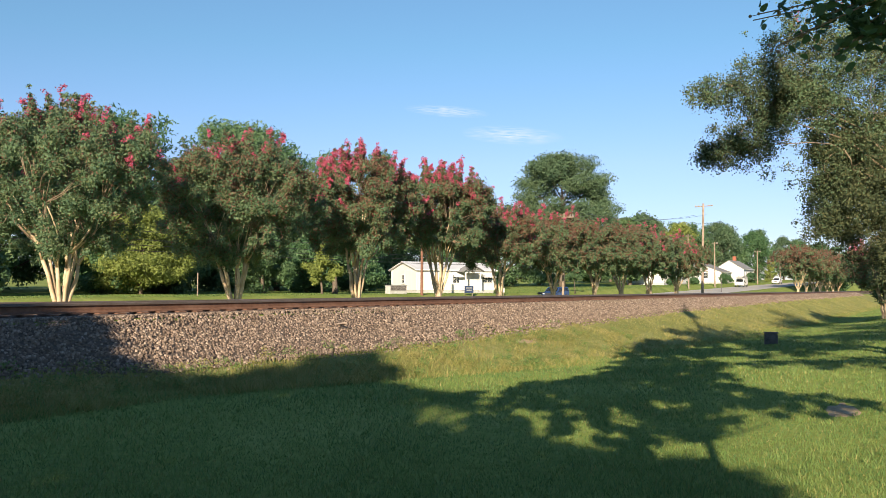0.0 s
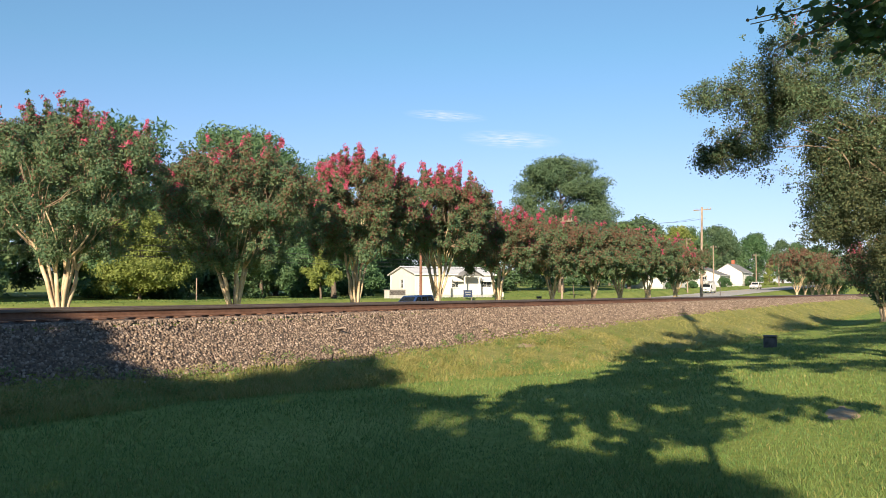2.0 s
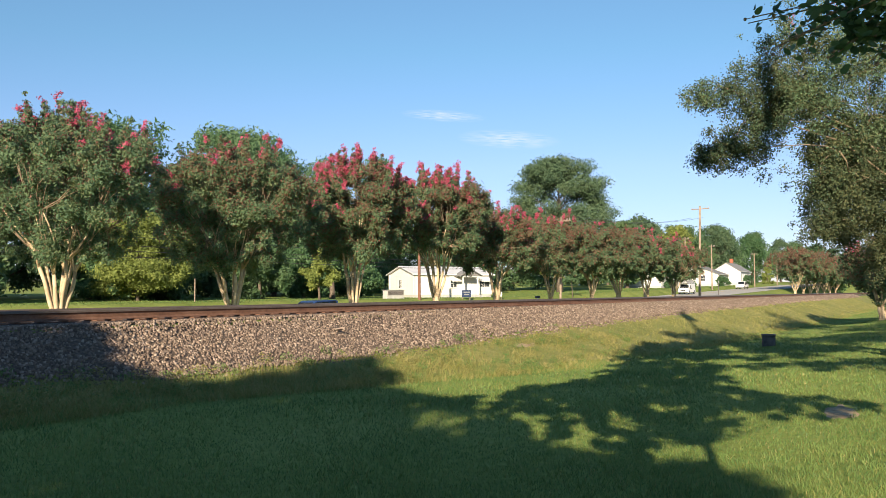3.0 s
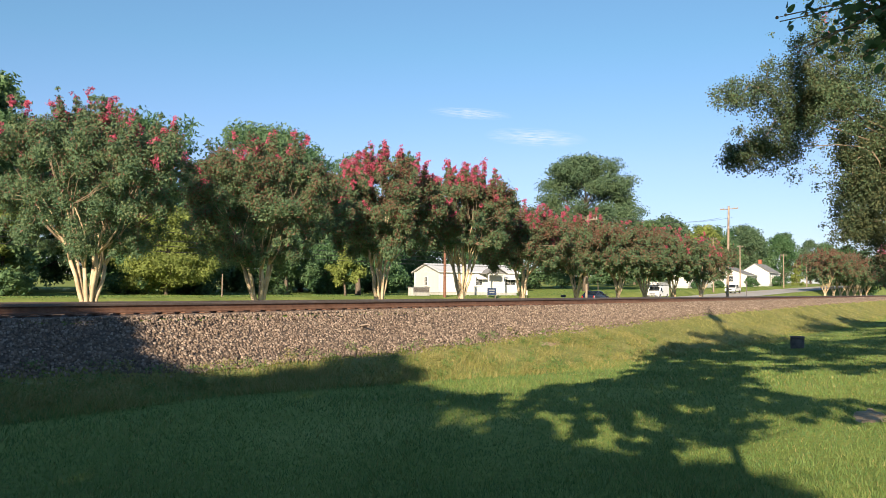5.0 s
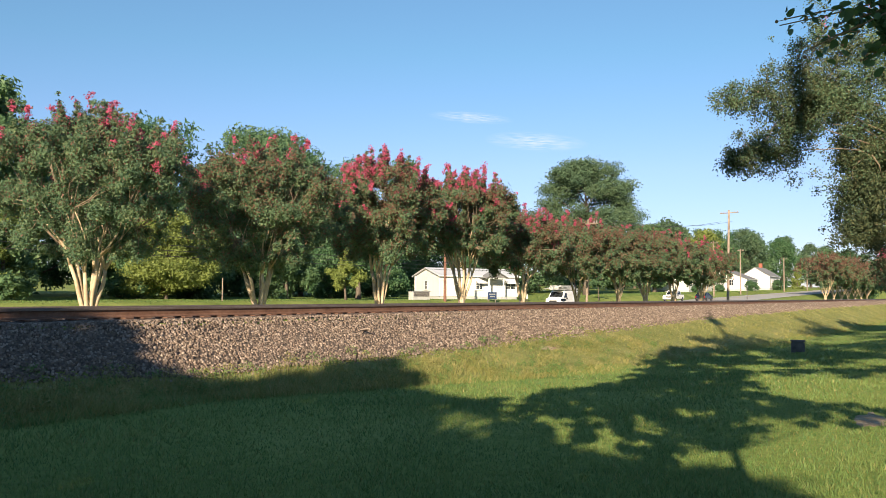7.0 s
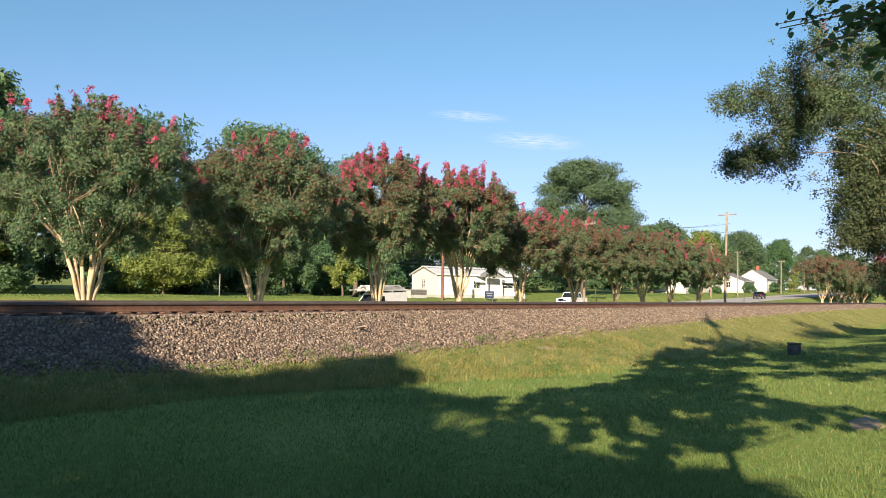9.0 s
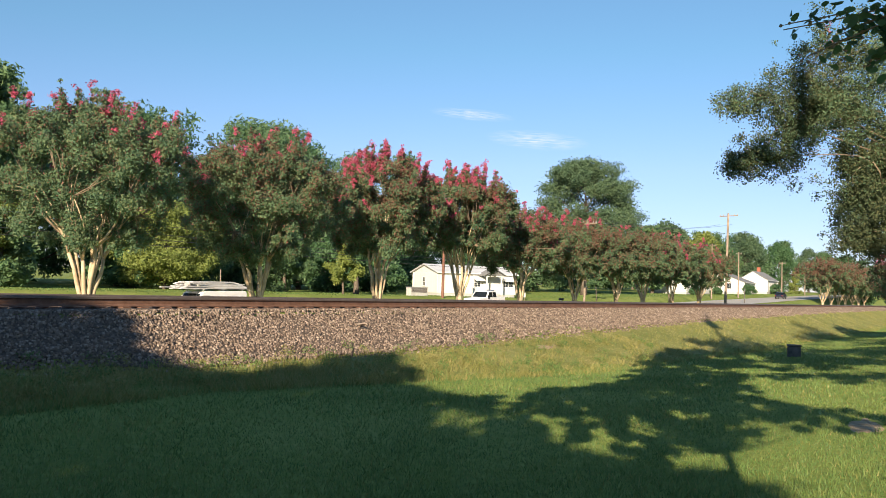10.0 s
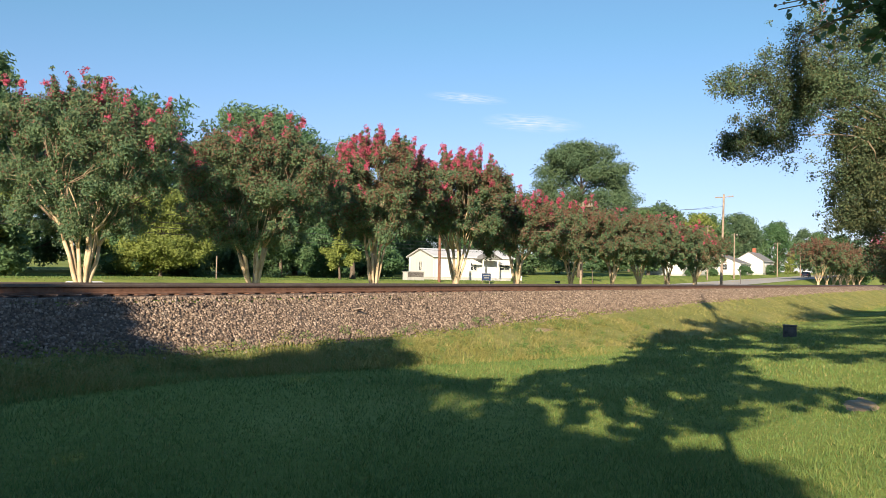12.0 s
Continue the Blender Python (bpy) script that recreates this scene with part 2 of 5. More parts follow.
def leaf_quads(rs, centres, normals, size, aspect=0.6):
    """A bent pair of triangles (a diamond) for each leaf."""
    n = len(centres)
    ref = rs.normal(size=(n, 3))
    u = np.cross(normals, ref)
    u /= np.linalg.norm(u, axis=1, keepdims=True) + 1e-9
    v = np.cross(normals, u)
    s = np.asarray(size).reshape(-1, 1) * np.ones((n, 1))
    verts = np.stack([centres - u * s, centres + v * s * aspect + normals * s * 0.15, centres + u * s,
                      centres - v * s * aspect + normals * s * 0.15], 1)
    return verts.reshape(-1, 3), np.arange(4 * n)


def leaf_part(name, rs, c, nor, size, mat, parent, label="", aspect=0.6, tri=True):
    """Many small leaves as one part of a crown; far ones are single triangles."""
    v, l = leaf_quads(rs, c, nor, size, aspect)
    if tri:
        v = v.reshape(-1, 4, 3)
        v = np.stack([v[:, 0], v[:, 1], v[:, 2] * 0.75 + v[:, 3] * 0.25], 1).reshape(-1, 3)
        return tagged(array_part(name, v, np.arange(len(v)), 3, mat, parent, label), kind="stuff")
    return tagged(array_part(name, v, l, 4, mat, parent, label), kind="stuff")


def cloud_leaves(rs, clumps, count, size, spread=0.55, tall=0.8, rim=0.82):
    """Leaves round clump centres (x, y, z, radius): thin inside, thick at the rim, mostly facing outwards and up."""
    c = np.asarray(clumps, float)
    weight = c[:, 3] ** 2
    pick = rs.choice(len(c), count, p=weight / weight.sum())
    d = rs.normal(size=(count, 3))
    d /= np.linalg.norm(d, axis=1, keepdims=True)
    rad = c[pick, 3:4] * np.clip(rs.normal(rim, 0.27, size=(count, 1)), 0.1, 1.5)
    centre = c[pick, :3] + d * rad * np.array([1, 1, tall])
    nor = d * spread + rs.normal(size=(count, 3)) * 0.55 + np.array([0, 0, 0.35])
    nor /= np.linalg.norm(nor, axis=1, keepdims=True)
    return centre, nor, size * rs.uniform(0.65, 1.25, count)


# ---- ground ----
def ramp(x, xs, zs):
    return float(np.interp(x, xs, zs))


def smooth(a, b, x):
    f = min(1, max(0, (x - a) / (b - a)))
    return f * f * (3 - 2 * f)


def road_z(s):
    return ramp(s, (-400, 0, 30, 45, 85, 106, 152, 218, 300, 600, 3000), (-2.2, -1.4, -1.18, -0.98, -0.12, 0.08, 0.62, 2.0, 3.6, 7.5, 9.0))


def ditch_z(s):
    return ramp(s, (-200, 0, 9, 13, 18, 33, 65, 100, 200), (0.1, 0.02, 0.0, -0.1, -0.25, -0.52, -0.66, -0.62, -0.4))


def foot_y(s):
    return ramp(s, (0, 9, 13, 20, 40), (9.9, 9.7, 9.0, 8.4, 8.3))


GRAVEL_Z, TIE_Z, RAIL_Z = 1.02, 1.075, 1.10


def ground_z(s, p):
    far = max(0, abs(s) - 320, abs(p) - 320)
    foot = foot_y(s)
    if p <= foot:
        z = ditch_z(s) * smooth(0.5, foot - 0.4, p) + 0.03 * math.sin(s * 0.31 + p * 0.5) * smooth(-30, 4, p)
        if s > 40:
            z += smooth(40, 130, s) * 0.5 * (1 - smooth(-1, foot, p))
    elif p <= 11.3:
        z = ditch_z(s) + (0.26 - ditch_z(s)) * ((p - foot) / (11.3 - foot)) ** 1.25
    elif p <= 13.0:
        z = 0.26 + (GRAVEL_Z - 0.26) * (p - 11.3) / 1.7
    elif p <= 16.9:
        z = GRAVEL_Z
    elif p <= 19.5:
        z = GRAVEL_Z + (min(road_z(s), 0.5) + 0.05 - GRAVEL_Z) * (p - 16.9) / 2.6
    elif p <= 36:
        low = min(road_z(s), 0.5) + 0.05
        z = low + (road_z(s) - low) * smooth(31.5, 36.2, p)
    elif p <= 49:
        z = road_z(s)
    else:
        top = max(road_z(s) + 0.35, ramp(s, (0, 110, 200, 300), (0.8, 0.95, 2.4, 4.0)))
        z = road_z(s) + (top - road_z(s)) * smooth(48.4, 51.6, p) + 0.012 * max(0, p - 60)
    return z * (1 - smooth(0, 900, far)) if p < 13 else z - 0.004 * far * smooth(0, 500, far)


def lines(spans):
    out = []
    for a, b, step in spans:
        out += list(np.arange(a, b, step))
    return out + [spans[-1][1]]


S_LINES = lines([(-3000, -400, 260), (-400, -60, 20), (-60, -10, 2.5), (-10, 50, 0.5), (50, 130, 1.25), (130, 400, 6), (400, 4000, 200)])
P_LINES = lines([(-3000, -300, 270), (-300, -30, 18), (-30, -4, 2), (-4, 20, 0.33), (20, 64, 1), (64, 320, 12), (320, 4000, 230)])
P_LINES = sorted(set(round(p, 3) for p in P_LINES) | {11.3, 13.0, 16.9})


def sheet(name, s_lines, p_lines, lift, mat, kind="structure", label="", z_of=ground_z):
    verts = [(s, p, z_of(s, p) + lift) for s in s_lines for p in p_lines]
    n = len(p_lines)
    faces = [(i * n + j, (i + 1) * n + j, (i + 1) * n + j + 1, i * n + j + 1) for i in range(len(s_lines) - 1) for j in range(n - 1)]
    ob = faces_part(name, verts, faces, mat, smooth=True)
    return tagged(ob, label, "", "", kind)


ground = sheet("ground", S_LINES, P_LINES, 0.0, LAWN, label="mown green grass ground with a bank and ditch")
ROAD_S = lines([(-400, 0, 25), (0, 300, 3), (300, 1500, 30)])
road = sheet("road", ROAD_S, lines([(36.6, 48.0, 0.95)]), 0.03, ASPHALT, label="worn grey two-lane asphalt road")
for y0, y1, mat, name in ((44.15, 44.27, MARK_Y, "centre_line"), (44.41, 44.53, MARK_Y, "centre_line"), (36.95, 37.07, MARK_W, "edge_line"), (47.5, 47.62, MARK_W, "edge_line")):
    mark = sheet(name, ROAD_S, [y0, y1], 0.038, mat, kind="")
    mark.parent = road


def gravel_edge(s):
    """Where the ballast ends on the grass bank, from the rail downwards."""
    base = ramp(s, (-60, 5, 8, 10, 15, 20, 27, 41, 70, 120), (11.5, 11.5, 11.25, 10.95, 10.95, 11.2, 11.45, 11.85, 12.2, 12.4))
    return base + 0.22 * noise.noise((s * 0.55, 3.1, 0)) + 0.12 * noise.noise((s * 2.1, 7.7, 0))


def build_ballast():
    s_lines = lines([(-400, -20, 20), (-20, 60, 0.4), (60, 140, 1.5), (140, 1500, 25)])
    verts, n = [], 13
    for s in s_lines:
        e = gravel_edge(s)
        for j in range(n):
            p = e + (16.9 - e) * j / (n - 2) if j < n - 1 else 19.2
            bite = 0.02 * noise.noise((s * 3, p * 3, 0))
            verts.append((s, p, ground_z(s, p) + (0.035 + bite - 0.015 * smooth(13.2, 13.7, p) if 0 < j < n - 1 else -0.05)))
    faces = [(i * n + j, (i + 1) * n + j, (i + 1) * n + j + 1, i * n + j + 1) for i in range(len(s_lines) - 1) for j in range(n - 1)]
    bed = faces_part("ballast_bed", verts, faces, GRAVEL, smooth=True)
    return tagged(bed, "grey-brown crushed stone railway ballast bed", "ballast", "", "structure")


ballast = build_ballast()


def build_bank():
    """The dry, rough face of the bank under the ballast."""
    s_lines, verts, n = lines([(-20, 60, 0.4), (60, 140, 1.5), (140, 500, 20)]), [], 9
    for s in s_lines:
        a, b = foot_y(s) + 0.25 + 0.3 * noise.noise((s * 0.4, 9.1, 0)), gravel_edge(s) + 0.3
        for j in range(n):
            p = a + (b - a) * j / (n - 1)
            verts.append((s, p, ground_z(s, p) + (0.012 if 0 < j < n - 1 else -0.03)))
    faces = [(i * n + j, (i + 1) * n + j, (i + 1) * n + j + 1, i * n + j + 1) for i in range(len(s_lines) - 1) for j in range(n - 1)]
    bank = faces_part("bank", verts, faces, BANK, smooth=True)
    return tagged(bank, "dry tan and green grass bank below the ballast", "bank", "", "structure")


build_bank()


def stones(rs, s, p, z, size):
    """Crushed stones: rough eight-cornered lumps, each turned its own way."""
    n = len(s)
    corner = np.array([(-1, -1, -1), (1, -1, -1), (1, 1, -1), (-1, 1, -1), (-1, -1, 1), (1, -1, 1), (1, 1, 1), (-1, 1, 1)], float)
    v = corner[None] * rs.uniform(0.35, 1.0, (n, 8, 3)) * rs.uniform(0.6, 1.0, (n, 1, 3)) * np.asarray(size).reshape(-1, 1, 1) * 0.5
    a, b = rs.uniform(0, 6.28, n), rs.uniform(-0.9, 0.9, n)
    ca, sa, cb, sb = np.cos(a), np.sin(a), np.cos(b), np.sin(b)
    x, y, zz = v[..., 0], v[..., 1], v[..., 2]
    y, zz = y * cb[:, None] - zz * sb[:, None], y * sb[:, None] + zz * cb[:, None]
    x, y = x * ca[:, None] - y * sa[:, None], x * sa[:, None] + y * ca[:, None]
    out = np.stack([x + s[:, None], y + p[:, None], zz + z[:, None]], -1).reshape(-1, 3)
    quad = np.array([4, 5, 6, 7, 0, 1, 5, 4, 1, 2, 6, 5, 2, 3, 7, 6, 3, 0, 4, 7])
    return out, (quad[None] + 8 * np.arange(n)[:, None]).ravel()


def build_stones():
    rs = np.random.RandomState(4)
    n = 92000
    u = rs.uniform(0, 1, n)
    s = 3 + 137 * u ** 1.9
    e = np.array([gravel_edge(a) for a in s])
    p = e - 0.15 + (13.95 - e) * rs.uniform(0, 1, n) ** 0.9
    stray = rs.uniform(0, 1, n) < 0.006
    p = np.where(stray, p - rs.exponential(0.35, n), p)
    z = np.array([ground_z(a, b) for a, b in zip(s, p)]) + 0.045
    z = np.where(p < e, z - 0.045, z)
    near_rail = np.clip((p - 13.25) / 0.4, 0, 1)
    z -= 0.06 * near_rail
    size = rs.uniform(0.027, 0.062, n) * (1 + s / 55)
    v, loops = stones(rs, s, p, z, size)
    ob = array_part("ballast_stones", v, loops, 4, STONE, ballast)
    tagged(ob, "", "", "", "stuff")


build_stones()


# ---- railway ----
RAIL = [(-0.075, 0), (0.075, 0), (0.075, 0.012), (0.02, 0.03), (0.009, 0.045), (0.009, 0.125), (0.036, 0.141), (0.036, 0.175),
        (0.03, 0.19), (-0.03, 0.19), (-0.036, 0.175), (-0.036, 0.141), (-0.009, 0.125), (-0.009, 0.045), (-0.02, 0.03), (-0.075, 0.012)]
track = empty("railway_track", pose(0, 0, 0), "single railway track with rusty rails on timber ties", "railway track")
for y in (14.3, 15.81):
    ends = (-400, -100, -20, 20, 60, 140, 400, 1500)
    verts = [(s, y + a, RAIL_Z + b) for s in ends for a, b in RAIL]
    k = len(RAIL)
    faces = [(i * k + j, i * k + (j + 1) % k, (i + 1) * k + (j + 1) % k, (i + 1) * k + j) for i in range(len(ends) - 1) for j in range(k)]
    rail = faces_part("rail", verts, faces, RUST, track)
    crown = [(-0.041, 0.142), (0.041, 0.142), (0.041, 0.178), (0.03, 0.193), (-0.03, 0.193), (-0.041, 0.178)]
    faces_part("head", [(s, y + a, RAIL_Z + b) for s in ends for a, b in crown],
               [(i * 6 + j, i * 6 + (j + 1) % 6, (i + 1) * 6 + (j + 1) % 6, (i + 1) * 6 + j) for i in range(len(ends) - 1) for j in range(6)], HEAD, rail, "grey worn rail head")
    faces_part("running_surface", [(s, y + a, RAIL_Z + 0.196) for s in ends for a in (-0.028, 0.028)],
               [(2 * i, 2 * i + 2, 2 * i + 3, 2 * i + 1) for i in range(len(ends) - 1)], RUNNING, rail, "dull worn steel running surface")
tie_bm = box_bm(0.23, 2.59, 0.17, (0, 0, -0.17), 0.012)
plate_bm = box_bm(0.20, 0.36, 0.022, (0, 0, 0), 0.004)
tie_mesh, plate_mesh = bpy.data.meshes.new("tie"), bpy.data.meshes.new("tie_plate")
tie_bm.to_mesh(tie_mesh), plate_bm.to_mesh(plate_mesh)
tie_mesh.materials.append(TIE), plate_mesh.materials.append(RUST)
tie_rng = random.Random(8)
for i in range(220):
    s = 2.0 + 0.5 * i
    tie = new("tie", tie_mesh)
    tie.parent = track
    tie.matrix_basis = pose(s + tie_rng.uniform(-0.03, 0.03), 15.055 + tie_rng.uniform(-0.04, 0.04), TIE_Z + tie_rng.uniform(-0.012, 0.004), 0, 0, tie_rng.uniform(-1, 1))
    for y in (-0.755, 0.755):
        plate = new("tie_plate", plate_mesh)
        plate.parent = tie
        plate.matrix_basis = pose(0, y, 0.003)


# ---- trees ----
def myrtle(base, height, reach, seed, leaves, leaf, flowers, label, group="row of crape myrtles", red=0.35, low=0.26, lean=(0, 0), stems=6, girth=1.0, masses=(), splay=0.68, cut=0.2):
    """A crape myrtle cut back to bare pale stems, with a vase of upright branches above them."""
    rng, rs = random.Random(seed), np.random.RandomState(seed)
    tree = empty("crape_myrtle", pose(*base), label, "tree", group)
    wood, tops = Tubes(), []
    for i in range(stems):
        stem = Tubes()
        a = 2 * math.pi * (i + rng.uniform(-0.25, 0.25)) / stems
        r0, r1, h = rng.uniform(0.08, 0.2), rng.uniform(0.55, 1.0) * splay * reach / 4.5, height * cut * rng.uniform(0.87, 1.13)
        foot = Vector((r0 * math.cos(a), r0 * math.sin(a), -0.1))
        knee = Vector((r1 * math.cos(a), r1 * math.sin(a), h))
        waist = Vector((r0 * 1.25 * math.cos(a + 0.2), r0 * 1.25 * math.sin(a + 0.2), h * 0.45))
        thick = rng.uniform(0.11, 0.15) * girth
        stem.add([foot, foot.lerp(waist, 0.5), waist, waist.lerp(knee, 0.35) + Vector((rng.gauss(0, 0.03), rng.gauss(0, 0.03), 0)),
                  waist.lerp(knee, 0.7) + Vector((rng.gauss(0, 0.04), rng.gauss(0, 0.04), 0)), knee],
                 [thick * 1.15, thick, thick * 0.92, thick * 0.82, thick * 0.75, thick * 0.66], 8)
        stem.part("stem", MYRTLE_BARK, tree)
        tops.append((knee, a))
    clumps = []
    for i in range(0 if masses else 300):
        g = low + (0.90 - low) * rng.random() ** 0.8
        wide = np.interp(g, (0.2, 0.34, 0.45, 0.58, 0.72, 0.86, 0.95), (0.10, 0.30, 0.62, 0.90, 1.0, 0.90, 0.66)) * reach
        a, r = rng.uniform(0, 2 * math.pi), wide * rng.uniform(0.08, 1) ** 0.55 * 0.95
        lobe = 1 + 0.13 * math.sin(3 * a + seed) + 0.08 * math.sin(5 * a + 2.3 * seed)
        size = rng.uniform(0.2, 0.56) * reach / 4.2 * min(1, 0.5 + 0.8 * g)
        clumps.append((r * lobe * math.cos(a) + lean[0] * g, r * lobe * math.sin(a) + lean[1] * g, g * height + rng.gauss(0, 0.15), size))
    for x, y, z, r in masses:
        for k in range(int(12 + 34 * r)):
            d = Vector((rng.gauss(0, 1), rng.gauss(0, 1), rng.gauss(0, 0.8)))
            f = rng.uniform(0.2, 1.55)
            d = d.normalized() * r * f
            clumps.append((x + d.x, y + d.y, z + d.z, rng.uniform(0.22, 0.42) * (1.2 - 0.45 * f)))
    if masses:
        rng.shuffle(clumps)
    sprays = []
    for i in range(0 if masses else 44):
        a, r = rng.uniform(0, 2 * math.pi), reach * rng.uniform(0.1, 0.8)
        z = height * (0.98 - 0.26 * (r / reach) ** 2.4)
        for k in range(rng.randint(2, 5)):
            sprays.append((r * math.cos(a) * (1 + 0.05 * k) + lean[0], r * math.sin(a) * (1 + 0.05 * k) + lean[1], z - 0.55 + 0.36 * k, 0.30 - 0.045 * k))
    limbs = Tubes()
    forks = []
    for knee, a in tops:
        for k in range(3):
            d = a + rng.uniform(-0.7, 0.7)
            r, h = reach * rng.uniform(0.14, 0.5), height * rng.uniform(0.52, 0.74)
            end = Vector((r * math.cos(d), r * math.sin(d), max(h, knee.z + 0.6)))
            if masses:
                break
            limbs.limb(rng, knee - Vector((0, 0, 0.06)), end, 0.066 * girth, 0.026 * girth, bend=0.06, n=6, steps=6)
            forks.append(end)
    for i, m in enumerate(masses):
        knee, mid = tops[i % len(tops)][0], Vector(m[:3])
        if i % 3:
            knee = min(forks, key=lambda k: (k - mid).length)
        turn = knee.lerp(mid, 0.5) + Vector((0, 0, 0.25))
        limbs.limb(rng, knee, turn, 0.026, 0.016, bend=0.12, n=6, steps=7)
        limbs.limb(rng, turn, mid, 0.016, 0.007, bend=0.15, n=5, steps=7)
        forks.append(mid)
    tagged(limbs.part("limb_spray", TWIG if masses else MYRTLE_BARK, tree, "smooth pale tan limbs"), kind="stuff")
    for x, y, z, size in clumps[:420 if masses else 150]:
        start = min(forks, key=lambda k: (k.x - x) ** 2 + (k.y - y) ** 2 + 0.5 * (k.z - z) ** 2 + (6 if k.z > z + 0.3 else 0))
        wood.limb(rng, start, (x, y, z), 0.008 if masses else 0.026, 0.003, bend=0.10, n=4, steps=5)
    tagged(wood.part("branch_spray", TWIG, tree, "thin grey-brown branches"), kind="stuff")
    c, nor, sz = cloud_leaves(rs, clumps + sprays, leaves, leaf, tall=0.9 if masses else 1.05, rim=0.6)
    # tip: leaves in the crown's second colour, a share that rises with height
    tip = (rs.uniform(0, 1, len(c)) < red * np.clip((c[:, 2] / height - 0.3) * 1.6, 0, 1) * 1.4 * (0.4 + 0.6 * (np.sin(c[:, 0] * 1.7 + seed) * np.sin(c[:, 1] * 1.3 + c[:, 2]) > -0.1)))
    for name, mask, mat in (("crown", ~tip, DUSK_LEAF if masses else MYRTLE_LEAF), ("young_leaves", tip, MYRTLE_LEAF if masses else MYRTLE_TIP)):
        if mask.any():
            leaf_part(name, rs, c[mask], nor[mask], sz[mask], mat, tree, ("lighter olive leaves, more of them higher up" if masses else "reddish young leaves") if name != "crown" else "", tri=not masses)
    if flowers:
        heads = []
        pool = sprays + [k for k in clumps if k[2] > (0.86 if masses else 0.62) * height]
        for i in range(flowers):
            k = rng.choice(sprays if sprays and rng.random() < 0.5 else pool)
            d = Vector((rng.gauss(0, 1), rng.gauss(0, 1), abs(rng.gauss(0, 0.9)) + 0.2)).normalized() * k[3] * rng.uniform(0.9, 1.15)
            z = 0.0
            for j in range(rng.randint(2, 4)):
                heads.append((k[0] + d.x + rng.gauss(0, 0.08), k[1] + d.y + rng.gauss(0, 0.08), k[2] + d.z * 0.9 + z, rng.uniform(0.08, 0.17)))
                z += rng.uniform(0.08, 0.17)
        c, nor, sz = cloud_leaves(rs, heads, flowers * 75, 0.03 if masses else 0.06)
        leaf_part("flower_spray", rs, c, nor, sz, FLOWER, tree, "bright pink crinkled flower panicles", 0.9)
    return tree


def broadleaf(name, base, height, reach, seed, leaves, leaf, mat, label, group="", trunk=0.22, low=0.16, puffs=42, bark=None, shape=None, puff=0.26, category="tree", flat=0.8, lobes=0.0):
    """A tree with one trunk, rising limbs and a crown of uneven clumps."""
    rng, rs = random.Random(seed), np.random.RandomState(seed)
    tree = empty(name, pose(*base), label, category, group)
    wood, limbs = Tubes(), Tubes()
    fork = height * max(0.12, low * 0.9)
    wood.add([(0, 0, -0.3), (0.02, 0, fork * 0.3), (rng.uniform(-0.1, 0.1), 0.05, fork), (rng.uniform(-0.3, 0.3), 0.1, height * 0.6), (0.1, 0, height * 0.85)],
             [trunk * 1.35, trunk, trunk * 0.85, trunk * 0.45, trunk * 0.1], 9)
    gs, ws = shape or ((0.0, 0.12, 0.35, 0.6, 0.85, 1.0), (0.45, 0.75, 1.0, 0.92, 0.6, 0.2))
    clumps = []
    for i in range(puffs):
        g = rng.random() ** 0.9
        a = i * 2.399 + rng.uniform(-0.4, 0.4)
        wide = np.interp(g, gs, ws) * reach
        r = wide * math.sqrt(rng.uniform(0.01, 1.0)) * 0.85 * (1 + lobes * math.sin(3 * a + 9 * g + seed))
        clumps.append((r * math.cos(a), r * math.sin(a), height * (low + (0.94 - low) * g), reach * puff * rng.uniform(0.65, 1.25)))
    for x, y, z, size in clumps[::3]:
        limbs.limb(rng, (0, 0, max(fork * 0.8, z - 0.55 * math.hypot(x, y) - 0.08 * height)), (x, y, z), trunk * 0.3, trunk * 0.06, n=5, steps=4)
    wood.part("trunk", bark or BARK, tree)
    tagged(limbs.part("limbs", bark or BARK, tree), kind="stuff")
    c, nor, sz = cloud_leaves(rs, clumps, leaves, leaf, tall=flat)
    leaf_part("crown", rs, c, nor, sz, mat, tree)
    return tree


ROW = [  # place along the road, height, reach, leaves, flowers, redness, foot of the crown
    (22.8, 9.1, 4.6, 120000, 70, 0.16, 0.39), (33.0, 9.1, 4.6, 110000, 45, 0.36, 0.38), (43.3, 9.7, 4.1, 100000, 220, 0.5, 0.43), (53.3, 10.0, 4.3, 100000, 210, 0.46, 0.47),
    (62.8, 7.9, 4.5, 66000, 90, 0.62, 0.50), (72.9, 8.1, 4.6, 60000, 40, 0.62, 0.42), (83.2, 8.1, 4.8, 54000, 8, 0.48, 0.40), (92.7, 8.3, 4.7, 48000, 18, 0.45, 0.38),
    (101.5, 8.2, 4.7, 42000, 110, 0.42, 0.38), (113.0, 7.8, 4.9, 40000, 24, 0.6, 0.38)]
row_rng = random.Random(3)
for i, (s, h, r, n, fl, red, low) in enumerate(ROW):
    look_of = "tall crape myrtle with pale bare stems and pink flowers" if fl > 30 else "bushy crape myrtle with pale stems and reddish leaves"
    myrtle((s, 32 + row_rng.uniform(-0.3, 0.3), ground_z(s, 32)), h - ground_z(s, 32), r, 20 + i, n, 0.062 + 0.0009 * s, fl, look_of, red=red, low=low, stems=7 + i % 2, cut=0.40, splay=0.85, girth=0.82)
for i, s in enumerate((215, 226, 238, 250, 263, 277, 291)):
    myrtle((s, 32 + row_rng.uniform(-0.3, 0.3), ground_z(s, 32)), 10.8 + row_rng.uniform(-0.8, 0.8), 6.2, 60 + i, 12000, 0.30, 0, "bushy crape myrtle with pale stems far down the road", red=0.9, low=0.3)

